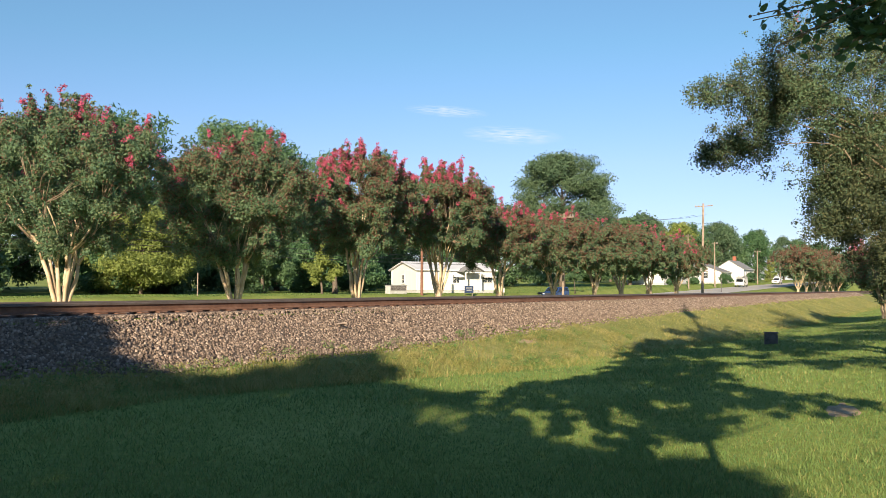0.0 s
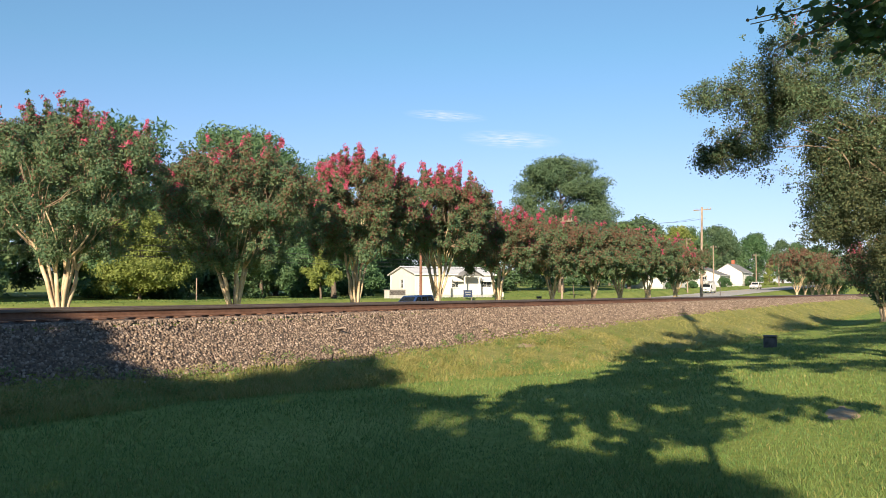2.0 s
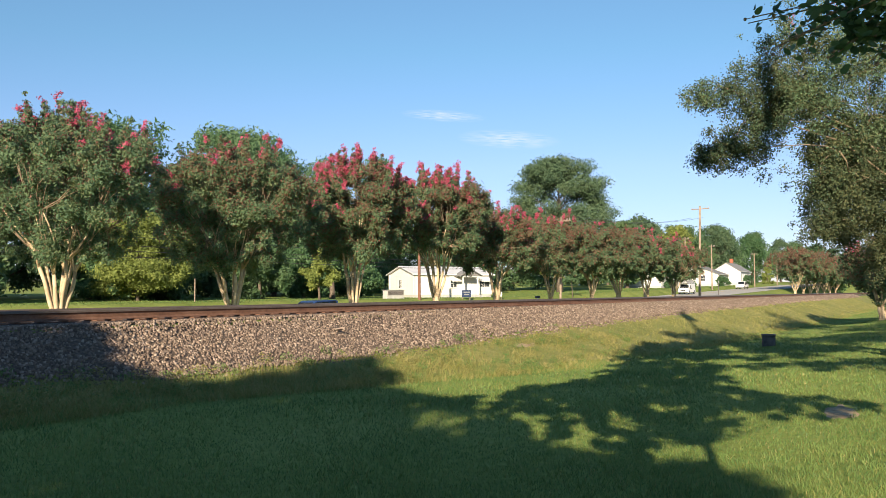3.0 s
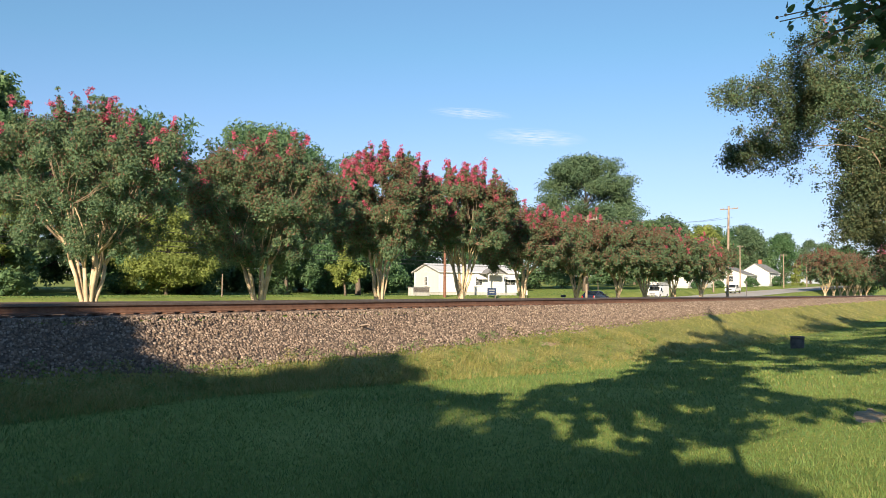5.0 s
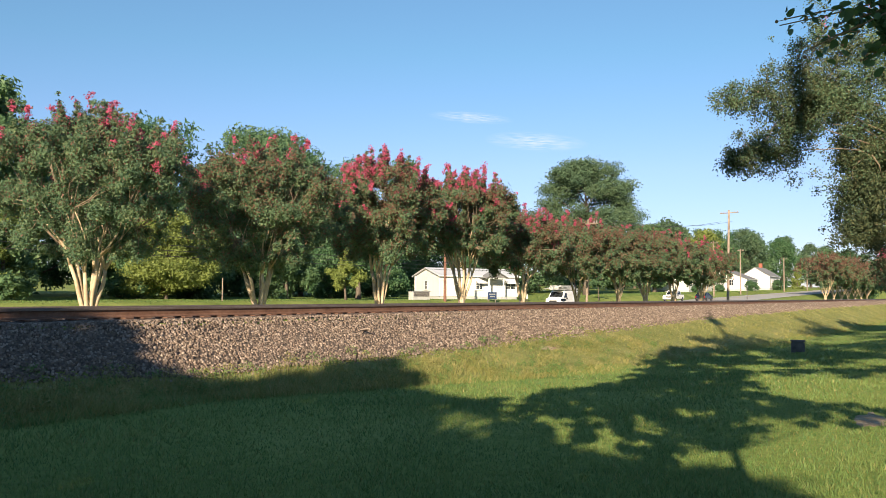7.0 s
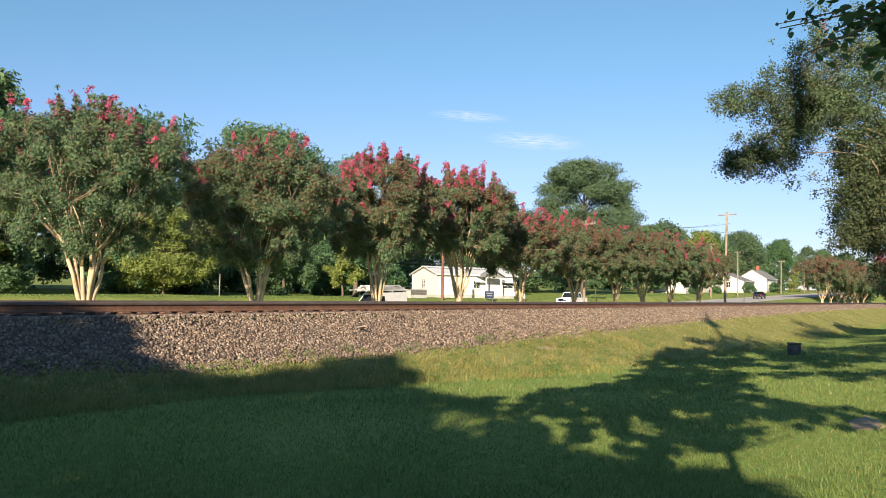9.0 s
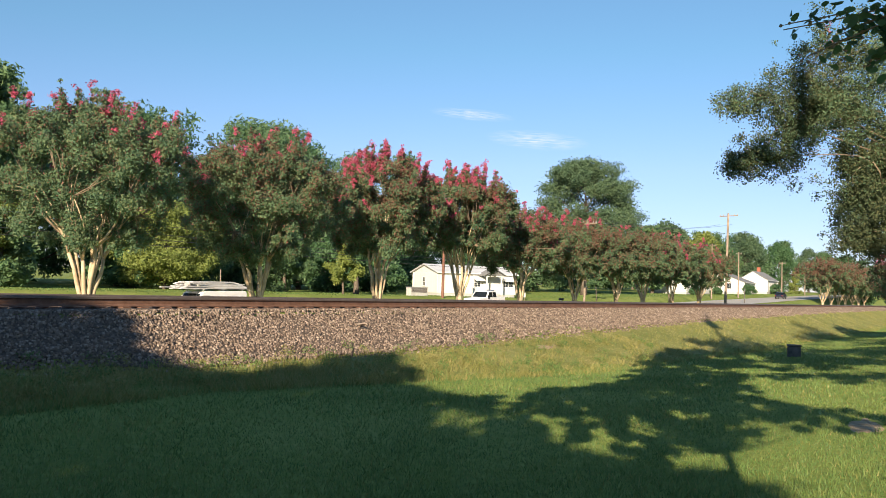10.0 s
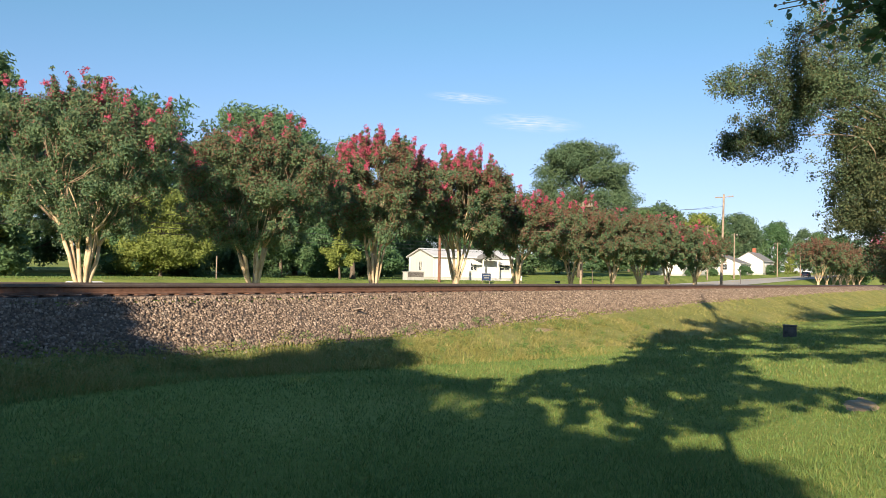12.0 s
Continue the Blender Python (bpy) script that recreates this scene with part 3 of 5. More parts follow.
# trees on this side of the line, most of them seen by their shade alone
LAWN_CROWN = [(-0.7, 2.9, 5.9, 0.8), (-1.0, 3.4, 5.3, 0.6), (-0.5, 2.6, 6.0, 0.9), (-0.9, 3.2, 6.4, 0.8), (-0.4, 2.5, 6.9, 1.0), (0.1, 1.6, 6.9, 1.2), (-1.3, 3.9, 6.0, 0.55), (-1.7, 4.5, 5.8, 0.3), (-0.8, 3.1, 5.4, 0.8),
              (-0.4, 2.3, 5.6, 1.0), (0.2, 1.3, 5.4, 1.2), (-1.4, 4.1, 4.8, 0.5), (-1.1, 3.7, 4.7, 0.6), (-1.6, 4.5, 4.5, 0.25), (-0.2, 2.0, 3.7, 0.55),
              (-0.3, 2.2, 3.1, 0.42), (0.2, 1.3, 3.3, 0.75), (0.3, 1.0, 4.3, 1.0), (0.6, 0.2, 7.0, 1.5), (0.8, -0.6, 5.5, 1.6), (1.5, -1.5, 6.3, 1.6),
              (-0.6, -1.2, 5.0, 1.4), (2.4, 0.4, 5.2, 1.5), (2.2, 1.8, 4.6, 1.2), (0.4, -2.4, 4.4, 1.3), (1.6, 1.2, 6.8, 1.3), (0.1, 0.9, 2.7, 0.6), (0.0, 2.3, 4.6, 0.5), (-0.2, 2.4, 3.9, 0.4), (0.1, 1.8, 3.5, 0.6), (0.3, 0.9, 3.8, 0.9), (0.5, 0.4, 3.2, 0.9), (0.2, 1.7, 4.4, 0.8), (0.6, 0.5, 2.5, 0.8), (-0.1, 1.9, 4.3, 0.6), (-0.1, 2.1, 3.3, 0.7), (0.1, 1.6, 3.9, 0.8), (0.0, 1.9, 2.9, 0.6), (0.3, 1.2, 2.3, 0.5), (0.1, 1.5, 4.6, 0.8), (0.3, 1.0, 5.0, 0.9), (-0.1, 1.9, 5.0, 0.6)]
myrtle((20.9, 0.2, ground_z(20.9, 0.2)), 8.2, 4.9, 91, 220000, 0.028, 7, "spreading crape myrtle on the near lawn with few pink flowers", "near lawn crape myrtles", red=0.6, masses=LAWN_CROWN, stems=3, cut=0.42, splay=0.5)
myrtle((61, 4.0, ground_z(61, 4.0)), 4.7, 3.0, 94, 16000, 0.12, 60, "low crape myrtle full of pink flowers down the lawn", "near lawn crape myrtles", red=0.7, low=0.2)
SUN_RISE = math.tan(radians(SUN_HEIGHT))


def along_sun(u, q):
    """Plan place from u along the shadows and q across them."""
    c, d = math.cos(radians(SUN_TURN)), math.sin(radians(SUN_TURN))
    return u * c - q * d, u * d + q * c


def shade_tree(name, u, q, clumps, seed, leaves, leaf, mat, label, group, trunk, bark, fork, depth=0.8, spread=1.0):
    """A tree whose crown is given as clumps (q across the sun, height over u = 0 as the sun sees it, radius)."""
    rng, rs = random.Random(seed), np.random.RandomState(seed)
    x0, y0 = along_sun(u, q)
    tree = empty(name, pose(x0, y0, ground_z(x0, y0)), label, "tree", group)
    wood, limbs, balls = Tubes(), Tubes(), []
    top = Vector((rng.uniform(-0.1, 0.1), -0.08, fork))
    wood.add([(0, 0, -0.3), (0, 0, fork * 0.3), (0.02, 0.0, fork * 0.7), top], [trunk * 1.3, trunk, trunk * 0.85, trunk * 0.75], 9)
    for cq, cw, r in clumps:
        du = rng.uniform(-depth, depth)
        x, y = along_sun(u + du, cq)
        mid = Vector((x - x0, y - y0, cw - (u + du) * SUN_RISE))
        knee = top.lerp(mid, 0.5) + Vector((0, 0, 0.06 * (mid - top).length))
        limbs.limb(rng, top - Vector((0, 0, 0.05)), knee, trunk * 0.28, trunk * 0.16, n=5)
        limbs.limb(rng, knee, mid, trunk * 0.16, trunk * 0.06, n=5)
        for k in range(int(10 + 22 * r)):
            d = Vector([rng.gauss(0, 1) for _ in range(3)]).normalized() * r * rng.uniform(0.1, spread)
            balls.append((mid.x + d.x, mid.y + d.y, mid.z + d.z, r * rng.uniform(0.25, 0.5)))
    wood.part("trunk", bark, tree)
    tagged(limbs.part("limb_spray", bark, tree), kind="stuff")
    c, nor, sz = cloud_leaves(rs, balls, leaves, leaf, rim=0.7)
    leaf_part("crown", rs, c, nor, sz, mat, tree, tri=False)
    return tree


NEAR_CROWN = [(2.3, 4.75, 0.26), (1.8, 4.9, 0.3), (1.5, 5.3, 0.36), (1.9, 4.35, 0.2), (1.3, 4.4, 0.22), (1.0, 5.0, 0.42), (1.1, 5.7, 0.36), (0.5, 4.3, 0.3), (0.9, 3.95, 0.2), (0.6, 5.3, 0.55), (0.35, 6.1, 0.55),
              (0.1, 4.5, 0.36), (0.2, 5.0, 0.45), (-0.2, 4.25, 0.28), (-0.4, 5.0, 0.5), (-0.5, 5.9, 0.6), (-1.0, 4.55, 0.45), (-0.75, 4.0, 0.24), (-1.15, 4.15, 0.22), (-1.6, 4.8, 0.4), (-2.2, 4.85, 0.36), (-2.7, 4.85, 0.32), (-3.2, 4.9, 0.24),
              (-1.0, 5.4, 0.5), (-1.5, 5.5, 0.4), (-2.0, 5.3, 0.28), (-0.4, 4.0, 0.22), (-1.6, 6.4, 0.3), (0.2, 6.8, 0.5), (-0.4, 6.6, 0.6), (-0.9, 6.8, 0.6), (-1.4, 7.3, 0.5), (0.1, 7.7, 0.5), (-0.6, 7.6, 0.6), (-0.2, 8.5, 0.55), (-1.1, 8.3, 0.6), (-1.9, 7.9, 0.4), (0.15, 9.2, 0.4),
              (2.5, 4.45, 0.24), (1.6, 4.15, 0.2), (1.3, 3.85, 0.2), (1.05, 4.3, 0.24), (0.75, 3.65, 0.2), (0.35, 3.95, 0.26), (0.3, 3.45, 0.18), (0.05, 3.65, 0.26), (-0.1, 3.25, 0.17), (-0.3, 3.85, 0.2), (0.7, 4.6, 0.3), (1.5, 4.6, 0.26),
              (0.4, 4.8, 0.3), (-1.4, 6.1, 0.3), (-1.3, 4.9, 0.3), (-1.9, 4.95, 0.25)]
near_tree = shade_tree("crape_myrtle", 0.71, -0.71, NEAR_CROWN, 92, 76000, 0.06, DUSK_LEAF, "tall crape myrtle standing beside the viewpoint on the lawn", "near lawn crape myrtles", 0.07, MYRTLE_BARK, 3.3, 0.5, 1.5)
# Unseen tree, added: its clumps sit where they shade the lawn and bank
SECOND_CROWN = [(-2.0, 7.4, 0.34), (-2.6, 7.45, 0.38), (-3.2, 7.5, 0.4), (-3.8, 7.5, 0.42), (-4.5, 7.6, 0.4), (-5.2, 7.7, 0.4), (-5.8, 7.9, 0.4), (-3.4, 9.0, 0.5), (-4.6, 9.3, 0.6), (-2.7, 9.6, 0.6), (-1.7, 9.5, 0.6), (-0.8, 9.6, 0.6),
                (-0.2, 10.0, 0.5), (-1.3, 10.3, 0.6), (-2.2, 10.5, 0.6), (-0.6, 11.0, 0.55), (-1.5, 11.3, 0.55), (-2.4, 11.5, 0.5), (-3.1, 10.7, 0.5), (-3.0, 12.0, 0.3)]
tall_tree = shade_tree("crape_myrtle", 5.0, -5.4, SECOND_CROWN, 93, 34000, 0.07, DUSK_LEAF, "unseen leaning crape myrtle, added for the shade of its high crown and bare shoot", "near lawn crape myrtles", 0.07, MYRTLE_BARK, 4.6, 0.5, 1.4)


def shadow_casting_shoot():
    """A tall bare shoot, with one tuft near its tip, that stands out of the crown. Unseen; added to cast a thin line of
    shade on the bank.
    """
    rs, shoot = np.random.RandomState(95), Tubes()
    base = tall_tree.matrix_basis.translation
    pts = []
    for q, w in ((-3.05, 11.0), (-3.0, 13.0), (-2.95, 15.0), (-2.72, 16.6), (-2.5, 18.2)):
        x, y = along_sun(5.0, q)
        pts.append(Vector((x, y, w - 5.0 * SUN_RISE)) - base)
    shoot.add(pts, [0.14, 0.13, 0.12, 0.09, 0.04], 7)
    shoot.part("leader", MYRTLE_BARK, tall_tree, "bare pale shoot out of view, added to cast a thin shadow")
    c, nor, sz = cloud_leaves(rs, [(*pts[3], 0.32), (*(pts[3] + Vector((0.1, -0.15, -0.35))), 0.3)], 1500, 0.07)
    leaf_part("tuft", rs, c, nor, sz, DUSK_LEAF, tall_tree, tri=False)


shadow_casting_shoot()


def overhang():
    """The low twig with dark leaves and round seed heads that hangs into the view."""
    rng, rs = random.Random(31), np.random.RandomState(31)
    twig, seeds, centres = Tubes(), [], []
    start = Vector((2.32, -0.06, 2.39))
    for tip, leaves, berries in (((2.07, 0.40, 2.285), 5, 9), ((2.10, 0.355, 2.225), 7, 8), ((2.13, 0.29, 2.275), 16, 2), ((2.15, 0.235, 2.20), 20, 4), ((2.17, 0.19, 2.25), 22, 0),
                                 ((2.18, 0.15, 2.19), 22, 3), ((2.2, 0.10, 2.24), 22, 0), ((2.2, 0.22, 2.31), 18, 2), ((2.22, 0.06, 2.2), 18, 0)):
        tip = Vector(tip) - Vector((0, 0, 0.065))
        twig.limb(rng, start, tip, 0.0035, 0.0013, bend=0.05, n=5, steps=6)
        for i in range(8 * leaves):
            centres.append(start.lerp(tip, rng.uniform(0.3, 0.95)) + Vector([rng.gauss(0, 0.024) for _ in range(3)]))
        for i in range(berries):
            p = start.lerp(tip, rng.uniform(0.72, 1.02)) + Vector([rng.gauss(0, 0.009) for _ in range(3)])
            seeds.append(p)
            twig.add([start.lerp(tip, 0.8), p], [0.0012, 0.0008], 4)
    twig.limb(rng, (0.9, -0.4, 2.9), start, 0.016, 0.004, bend=0.04)
    tagged(twig.part("twig_spray", TWIG, near_tree, "thin dark twigs"), kind="stuff")
    verts, n = [], 8
    for c in centres:
        turn = Euler((rng.uniform(0, 6.3), rng.uniform(-0.8, 0.8), rng.uniform(0, 6.3))).to_matrix()
        size = rng.uniform(0.010, 0.0165)
        for k in range(n):
            t = 2 * math.pi * k / n
            verts.append(c + turn @ Vector((math.cos(t) * size, math.sin(t) * size * 0.55 * (1 - 0.25 * math.cos(t)), 0.12 * size * math.cos(2 * t))))
    tagged(array_part("leaf_spray", np.array(verts), np.arange(len(verts)), n, DEEP_LEAF, near_tree), kind="stuff")
    bm = bmesh.new()
    for p in seeds:
        bmesh.ops.create_icosphere(bm, subdivisions=1, radius=rng.uniform(0.0035, 0.0055), matrix=Matrix.Translation(p))
    tagged(part("seed_spray", bm, TWIG, near_tree, "small round seed capsules"), kind="stuff")
    for ob in near_tree.children:
        if ob.name.startswith(("twig_spray", "leaf_spray", "seed_spray")):
            ob.matrix_basis = Matrix.Translation(-near_tree.matrix_basis.translation)


overhang()
# the shade trees stand behind the viewpoint, across the sun
SKYLINE_Q = (-0.85, -0.2, 0.5, 1.0, 1.8, 2.3, 3.2, 3.6, 4.3, 4.9, 5.3, 5.7, 6.16, 6.4, 6.8, 7.4, 7.9, 8.5, 9.1, 10.9, 12.0, 14.0)
SKYLINE_W = (3.1, 3.15, 3.35, 3.6, 4.15, 4.8, 5.0, 5.2, 6.1, 6.4, 6.9, 6.8, 6.2, 5.4, 4.9, 4.95, 5.15, 5.7, 6.2, 6.5, 6.0, 5.0)


def shade_crown(seed, q0, q1, n):
    rng, out = random.Random(seed), []
    for i in range(n):
        q, r = rng.uniform(q0, q1), rng.uniform(0.4, 0.7)
        if i % 3 == 0:
            r = 0.26
        top = min(np.interp(q + k * r * 0.7, SKYLINE_Q, SKYLINE_W) for k in (-1, 0, 1)) - r * 0.95
        out.append((q, float(top if i % 3 == 0 else 0.2 + (top - 0.2) * rng.random() ** 0.75), r))
    return out


for i, (u, q0, q1, n) in enumerate(((-8.6, -0.75, 3.5, 125), (-9.4, 3.3, 6.9, 140), (-8.2, 6.7, 10.4, 130), (-9.6, 10.2, 14.0, 110))):
    shade_tree("shade_tree", u, (q0 + q1) / 2, shade_crown(100 + i, q0, q1, n), 100 + i, 36000, 0.11, DEEP_LEAF, "leafy shade tree on the near lawn", "near lawn shade trees", 0.2, BARK, 1.7, 1.6)
for i, (u, q, h, r) in enumerate(((20.0, -10.6, 16.5, 3.8), (33.0, -14.5, 12.5, 3.6))):
    broadleaf("shade_tree", (*along_sun(u, q), 0), h, r, 106 + i, 48000, 0.08, DEEP_LEAF, "leafy shade tree on the near lawn", "near lawn shade trees", low=0.12, puffs=52)

# woods and yard trees beyond the road
wood_rng = random.Random(17)
WOODS = [(42, 84, 20, 8), (57, 98, 26, 5.5), (62, 86, 18, 8), (73, 90, 22.5, 9), (85, 84, 22.5, 9), (95, 92, 25.5, 9), (106, 96, 26.5, 9), (118, 96, 24, 9),
         (40, 70, 18.4, 4.6), (22, 92, 24, 9), (66, 74, 13, 6.5), (77, 76, 13.5, 6), (98, 84, 17, 6.5), (112, 84, 15.5, 6), (124, 88, 16, 7), (143, 98, 27, 8), (146, 92, 17, 8), (38, 76, 12, 6), (55, 72, 12.5, 6),
         (150, 108, 18, 9), (165, 96, 16, 8), (182, 102, 17, 8), (140, 76, 12, 6), (158, 78, 12, 6.5), (176, 80, 13, 6.5), (48, 78, 14, 7), (88, 78, 14, 7), (104, 78, 12, 6)]
WOOD_SHAPE = ((0, 0.12, 0.35, 0.6, 0.85, 1.0), (0.55, 0.85, 1.0, 1.0, 0.85, 0.55))
for i, (s, p, h, r) in enumerate(WOODS):
    broadleaf("woodland_tree", (s, p, ground_z(s, p)), h, r, 200 + i, 14000, 0.36, WOOD_LEAF if i % 3 else DEEP_LEAF, "tall dense green woodland tree behind the yards", "woods beyond the road", trunk=0.35, low=0.06, puffs=80, puff=0.2, lobes=0.15, shape=WOOD_SHAPE)
for i, (s, p, h, r) in enumerate(((88, 70, 5.5, 4), (98, 72, 5, 4), (70, 64, 6.5, 3.6), (82, 68, 7, 3.6), (59, 66, 5.5, 3), (118, 70, 6, 4), (128, 68, 6.5, 4), (52, 66, 4.5, 2.6), (37, 62, 5.0, 2.6))):
    broadleaf("yard_bush", (s, p, ground_z(s, p)), h, r, 240 + i, 8000, 0.26, DEEP_LEAF if i % 2 else WOOD_LEAF, "rounded dark green bush at the wood's edge", "bushes at the wood's edge", low=0.05, puffs=30, category="bush")
broadleaf("lime_tree", (53.9, 64, ground_z(53.9, 64)), 8.2, 6.0, 301, 40000, 0.16, LIME_LEAF, "small spreading yellow-green tree in the far yard", "yellow-green yard trees", trunk=0.16, low=0.12, puffs=85, puff=0.2, flat=0.5, lobes=0.15)
broadleaf("lime_tree", (35.8, 63, ground_z(35.8, 63)), 8.2, 5.0, 302, 26000, 0.17, LIME_LEAF, "small spreading yellow-green tree in the far yard", "yellow-green yard trees", trunk=0.16, low=0.12, puffs=80, puff=0.2, flat=0.5, lobes=0.15)
broadleaf("yard_tree", (77.3, 60, ground_z(77.3, 60)), 8.0, 3.6, 303, 11000, 0.24, DEEP_LEAF, "dark yard tree with a bare leaning trunk", trunk=0.30, low=0.36, puffs=26)
broadleaf("yard_tree", (70, 56, ground_z(70, 56)), 5.0, 2.2, 304, 5000, 0.22, LIME_LEAF, "light green young yard tree", trunk=0.12, low=0.3, puffs=18)
# the lone round-topped pine, and the far line of trees on the rise
broadleaf("tall_pine", (146.5, 62, ground_z(146.5, 62)), 25.0, 11.2, 312, 60000, 0.27, PINE_LEAF, "tall round-topped pine standing over the other trees", trunk=0.5, low=0.34, puffs=130, puff=0.16, flat=0.65, lobes=0.16,
          shape=((0, 0.1, 0.3, 0.6, 0.85, 1.0), (0.75, 0.95, 1.0, 0.9, 0.7, 0.42)))
FAR = [(196, 66, 16.5, 5), (240, 78, 20, 8), (262, 84, 19, 8), (290, 80, 20, 9), (318, 84, 21, 9), (345, 80, 23, 10), (372, 84, 23, 10), (400, 78, 22, 10), (430, 82, 24, 10), (462, 76, 22, 10),
       (500, 74, 22, 11), (545, 70, 22, 11), (600, 66, 22, 12), (660, 62, 21, 12), (214, 82, 15, 8), (228, 96, 17, 8), (255, 92, 20, 8), (305, 94, 22, 9), (332, 94, 23, 9), (388, 94, 25, 10), (415, 94, 24, 10), (470, 40, 12, 9), (520, 34, 13, 10), (430, 30, 9, 7), (580, 28, 13, 11), (660, 22, 14, 12), (760, 30, 18, 14), (760, 4, 16, 14), (700, -20, 17, 14), (620, -6, 14, 12)]
for i, (s, p, h, r) in enumerate(FAR):
    broadleaf("far_tree", (s, p, ground_z(s, p)), h, r, 330 + i, 9000, 0.55, (WOOD_LEAF, PINE_LEAF, WOOD_LEAF, LIME_LEAF if i in (3, 15) else DEEP_LEAF)[i % 4], "distant green tree on the rise along the road", "distant tree line", trunk=0.4, low=0.08, puffs=60, puff=0.2, lobes=0.2)


# ---- houses ----
def window(parent, x, y, z, w, h, face):
    """face: the turn of the window about z; its own front looks along -y."""
    m = pose(x, y, z, 0, 0, face)
    frame_bm = bmesh.new()
    for a, b, sx, sz in ((0, 0, w + 0.16, 0.08), (0, h + 0.0, w + 0.16, 0.08), (0, h / 2, w, 0.05)):
        part_bm = box_bm(sx, 0.07, sz, (a, 0, b - 0.04))
        me = bpy.data.meshes.new("t")
        part_bm.to_mesh(me), part_bm.free(), frame_bm.from_mesh(me)
        bpy.data.meshes.remove(me)
    for a in (-w / 2 - 0.04, w / 2 + 0.04, 0):
        part_bm = box_bm(0.08 if a else 0.04, 0.066, h, (a, 0, 0))
        me = bpy.data.meshes.new("t")
        part_bm.to_mesh(me), part_bm.free(), frame_bm.from_mesh(me)
        bpy.data.meshes.remove(me)
    frame_ob = part("window", frame_bm, TRIM, parent)
    frame_ob.matrix_basis = m
    part("pane", box_bm(w, 0.02, h, (0, 0.012, 0)), GLASS_DARK, frame_ob, "dark glass pane")
    part("sill", box_bm(w + 0.24, 0.12, 0.05, (0, -0.02, -0.09), 0.006), TRIM, frame_ob)


def house(base, length, depth, wall, rise, turn, label, roof_mat, boards=True, windows=(), overhang=0.35, name="house", ridge_along=True):
    """Walls of lapped boards under a gable roof whose ridge runs along x."""
    h = empty(name, pose(*base, 0, 0, turn), label, "house")
    x, y = length / 2, depth / 2
    part("foundation", box_bm(length - 0.06, depth - 0.06, 1.2, (0, 0, -0.85)), BLOCK, h, "low painted block foundation")
    part("wall", slab_bm([(-y, 0.35), (y, 0.35), (y, wall), (0, wall + rise), (-y, wall)], -x, x), SIDING, h).matrix_basis = pose(0, 0, 0, 0, 0, 90)
    if boards:
        n = int(wall / 0.21)
        shapes = {"front": bpy.data.meshes.new("siding_board"), "end": bpy.data.meshes.new("siding_board")}
        for key, size in (("front", length), ("end", depth)):
            bm = slab_bm([(-0.028, 0), (0, 0), (0, 0.2), (-0.008, 0.2)], -size / 2, size / 2)
            bm.to_mesh(shapes[key]), bm.free()
            shapes[key].materials.append(SIDING)
        for i in range(n):
            z = 0.36 + i * 0.2
            if z + 0.2 > wall:
                break
            for key, m in (("front", pose(0, -y - 0.001, z, 0, 0, 90)), ("end", pose(-x - 0.001, 0, z))):
                b = new("siding_board", shapes[key])
                b.parent, b.matrix_basis = h, m
    ext, slope = overhang, rise / y
    for side in (-1, 1):
        run = y + ext
        outline = [(0, wall + rise + 0.02), (side * run, wall + rise - slope * run + 0.02), (side * run, wall + rise - slope * run + 0.12), (0, wall + rise + 0.14)]
        part("roof", slab_bm(outline, -x - ext, x + ext), roof_mat, h).matrix_basis = pose(0, 0, 0, 0, 0, 90)
        part("fascia", box_bm(length + 2 * ext, 0.03, 0.16, (0, side * (run + 0.016), wall + rise - slope * run - 0.04)), TRIM, h)
    for px, py in ((-x - 0.03, -y - 0.03), (x + 0.02, -y - 0.03), (-x - 0.03, y)):
        part("corner_board", box_bm(0.12, 0.12, wall - 0.36, (px, py, 0.36)), TRIM, h)
    for wx, wy, wz, w, hh, face in windows:
        window(h, wx, wy, wz, w, hh, face)
    return h


HX, HY, HZ = 99.5, 59.2, ground_z(100, 57)
white_house = house((HX, HY, HZ), 11.6, 7.0, 3.0, 0.95, -30, "white weatherboard cottage with a small gabled porch", ROOF_PALE,
                    windows=((0.0, -3.53, 1.25, 0.9, 1.2, 0), (4.75, -3.53, 1.35, 1.5, 0.8, 0), (-5.83, 0.2, 1.2, 0.75, 1.15, -90)))
porch_x = 1.6
for px in (-1.1, 1.1):
    part("porch_post", box_bm(0.14, 0.14, 2.3, (porch_x + px, -5.1, 0.3), 0.01), TRIM, white_house)
part("porch_floor", box_bm(2.9, 2.0, 0.4, (porch_x, -4.5, -0.1), 0.02), BLOCK, white_house)
part("porch_step", box_bm(1.6, 0.35, 0.2, (porch_x, -5.68, -0.1), 0.02), BLOCK, white_house)
door_leaf = part("door", box_bm(0.95, 0.06, 2.05, (porch_x - 0.3, -3.55, 0.35), 0.01), TRIM, white_house, "white panelled front door")
for dz in (0.55, 1.45):
    part("door_panel", box_bm(0.62, 0.02, 0.68, (porch_x - 0.3, -3.59, dz), 0.006), SIDING, door_leaf)
for side in (-1, 1):
    part("porch_roof", slab_bm([(0, 3.55), (side * 1.65, 2.72), (side * 1.65, 2.80), (0, 3.67)], -5.5, -3.45), ROOF_GREY, white_house, "grey shingled porch roof").matrix_basis = pose(porch_x, 0, 0)
part("porch_gable", slab_bm([(-1.4, 2.78), (1.4, 2.78), (0, 3.46)], -5.32, -5.24), ROOF_GREY, white_house, "grey porch gable").matrix_basis = pose(porch_x, 0, 0)
part("porch_beam", box_bm(2.9, 0.16, 0.18, (porch_x, -5.1, 2.6)), TRIM, white_house)

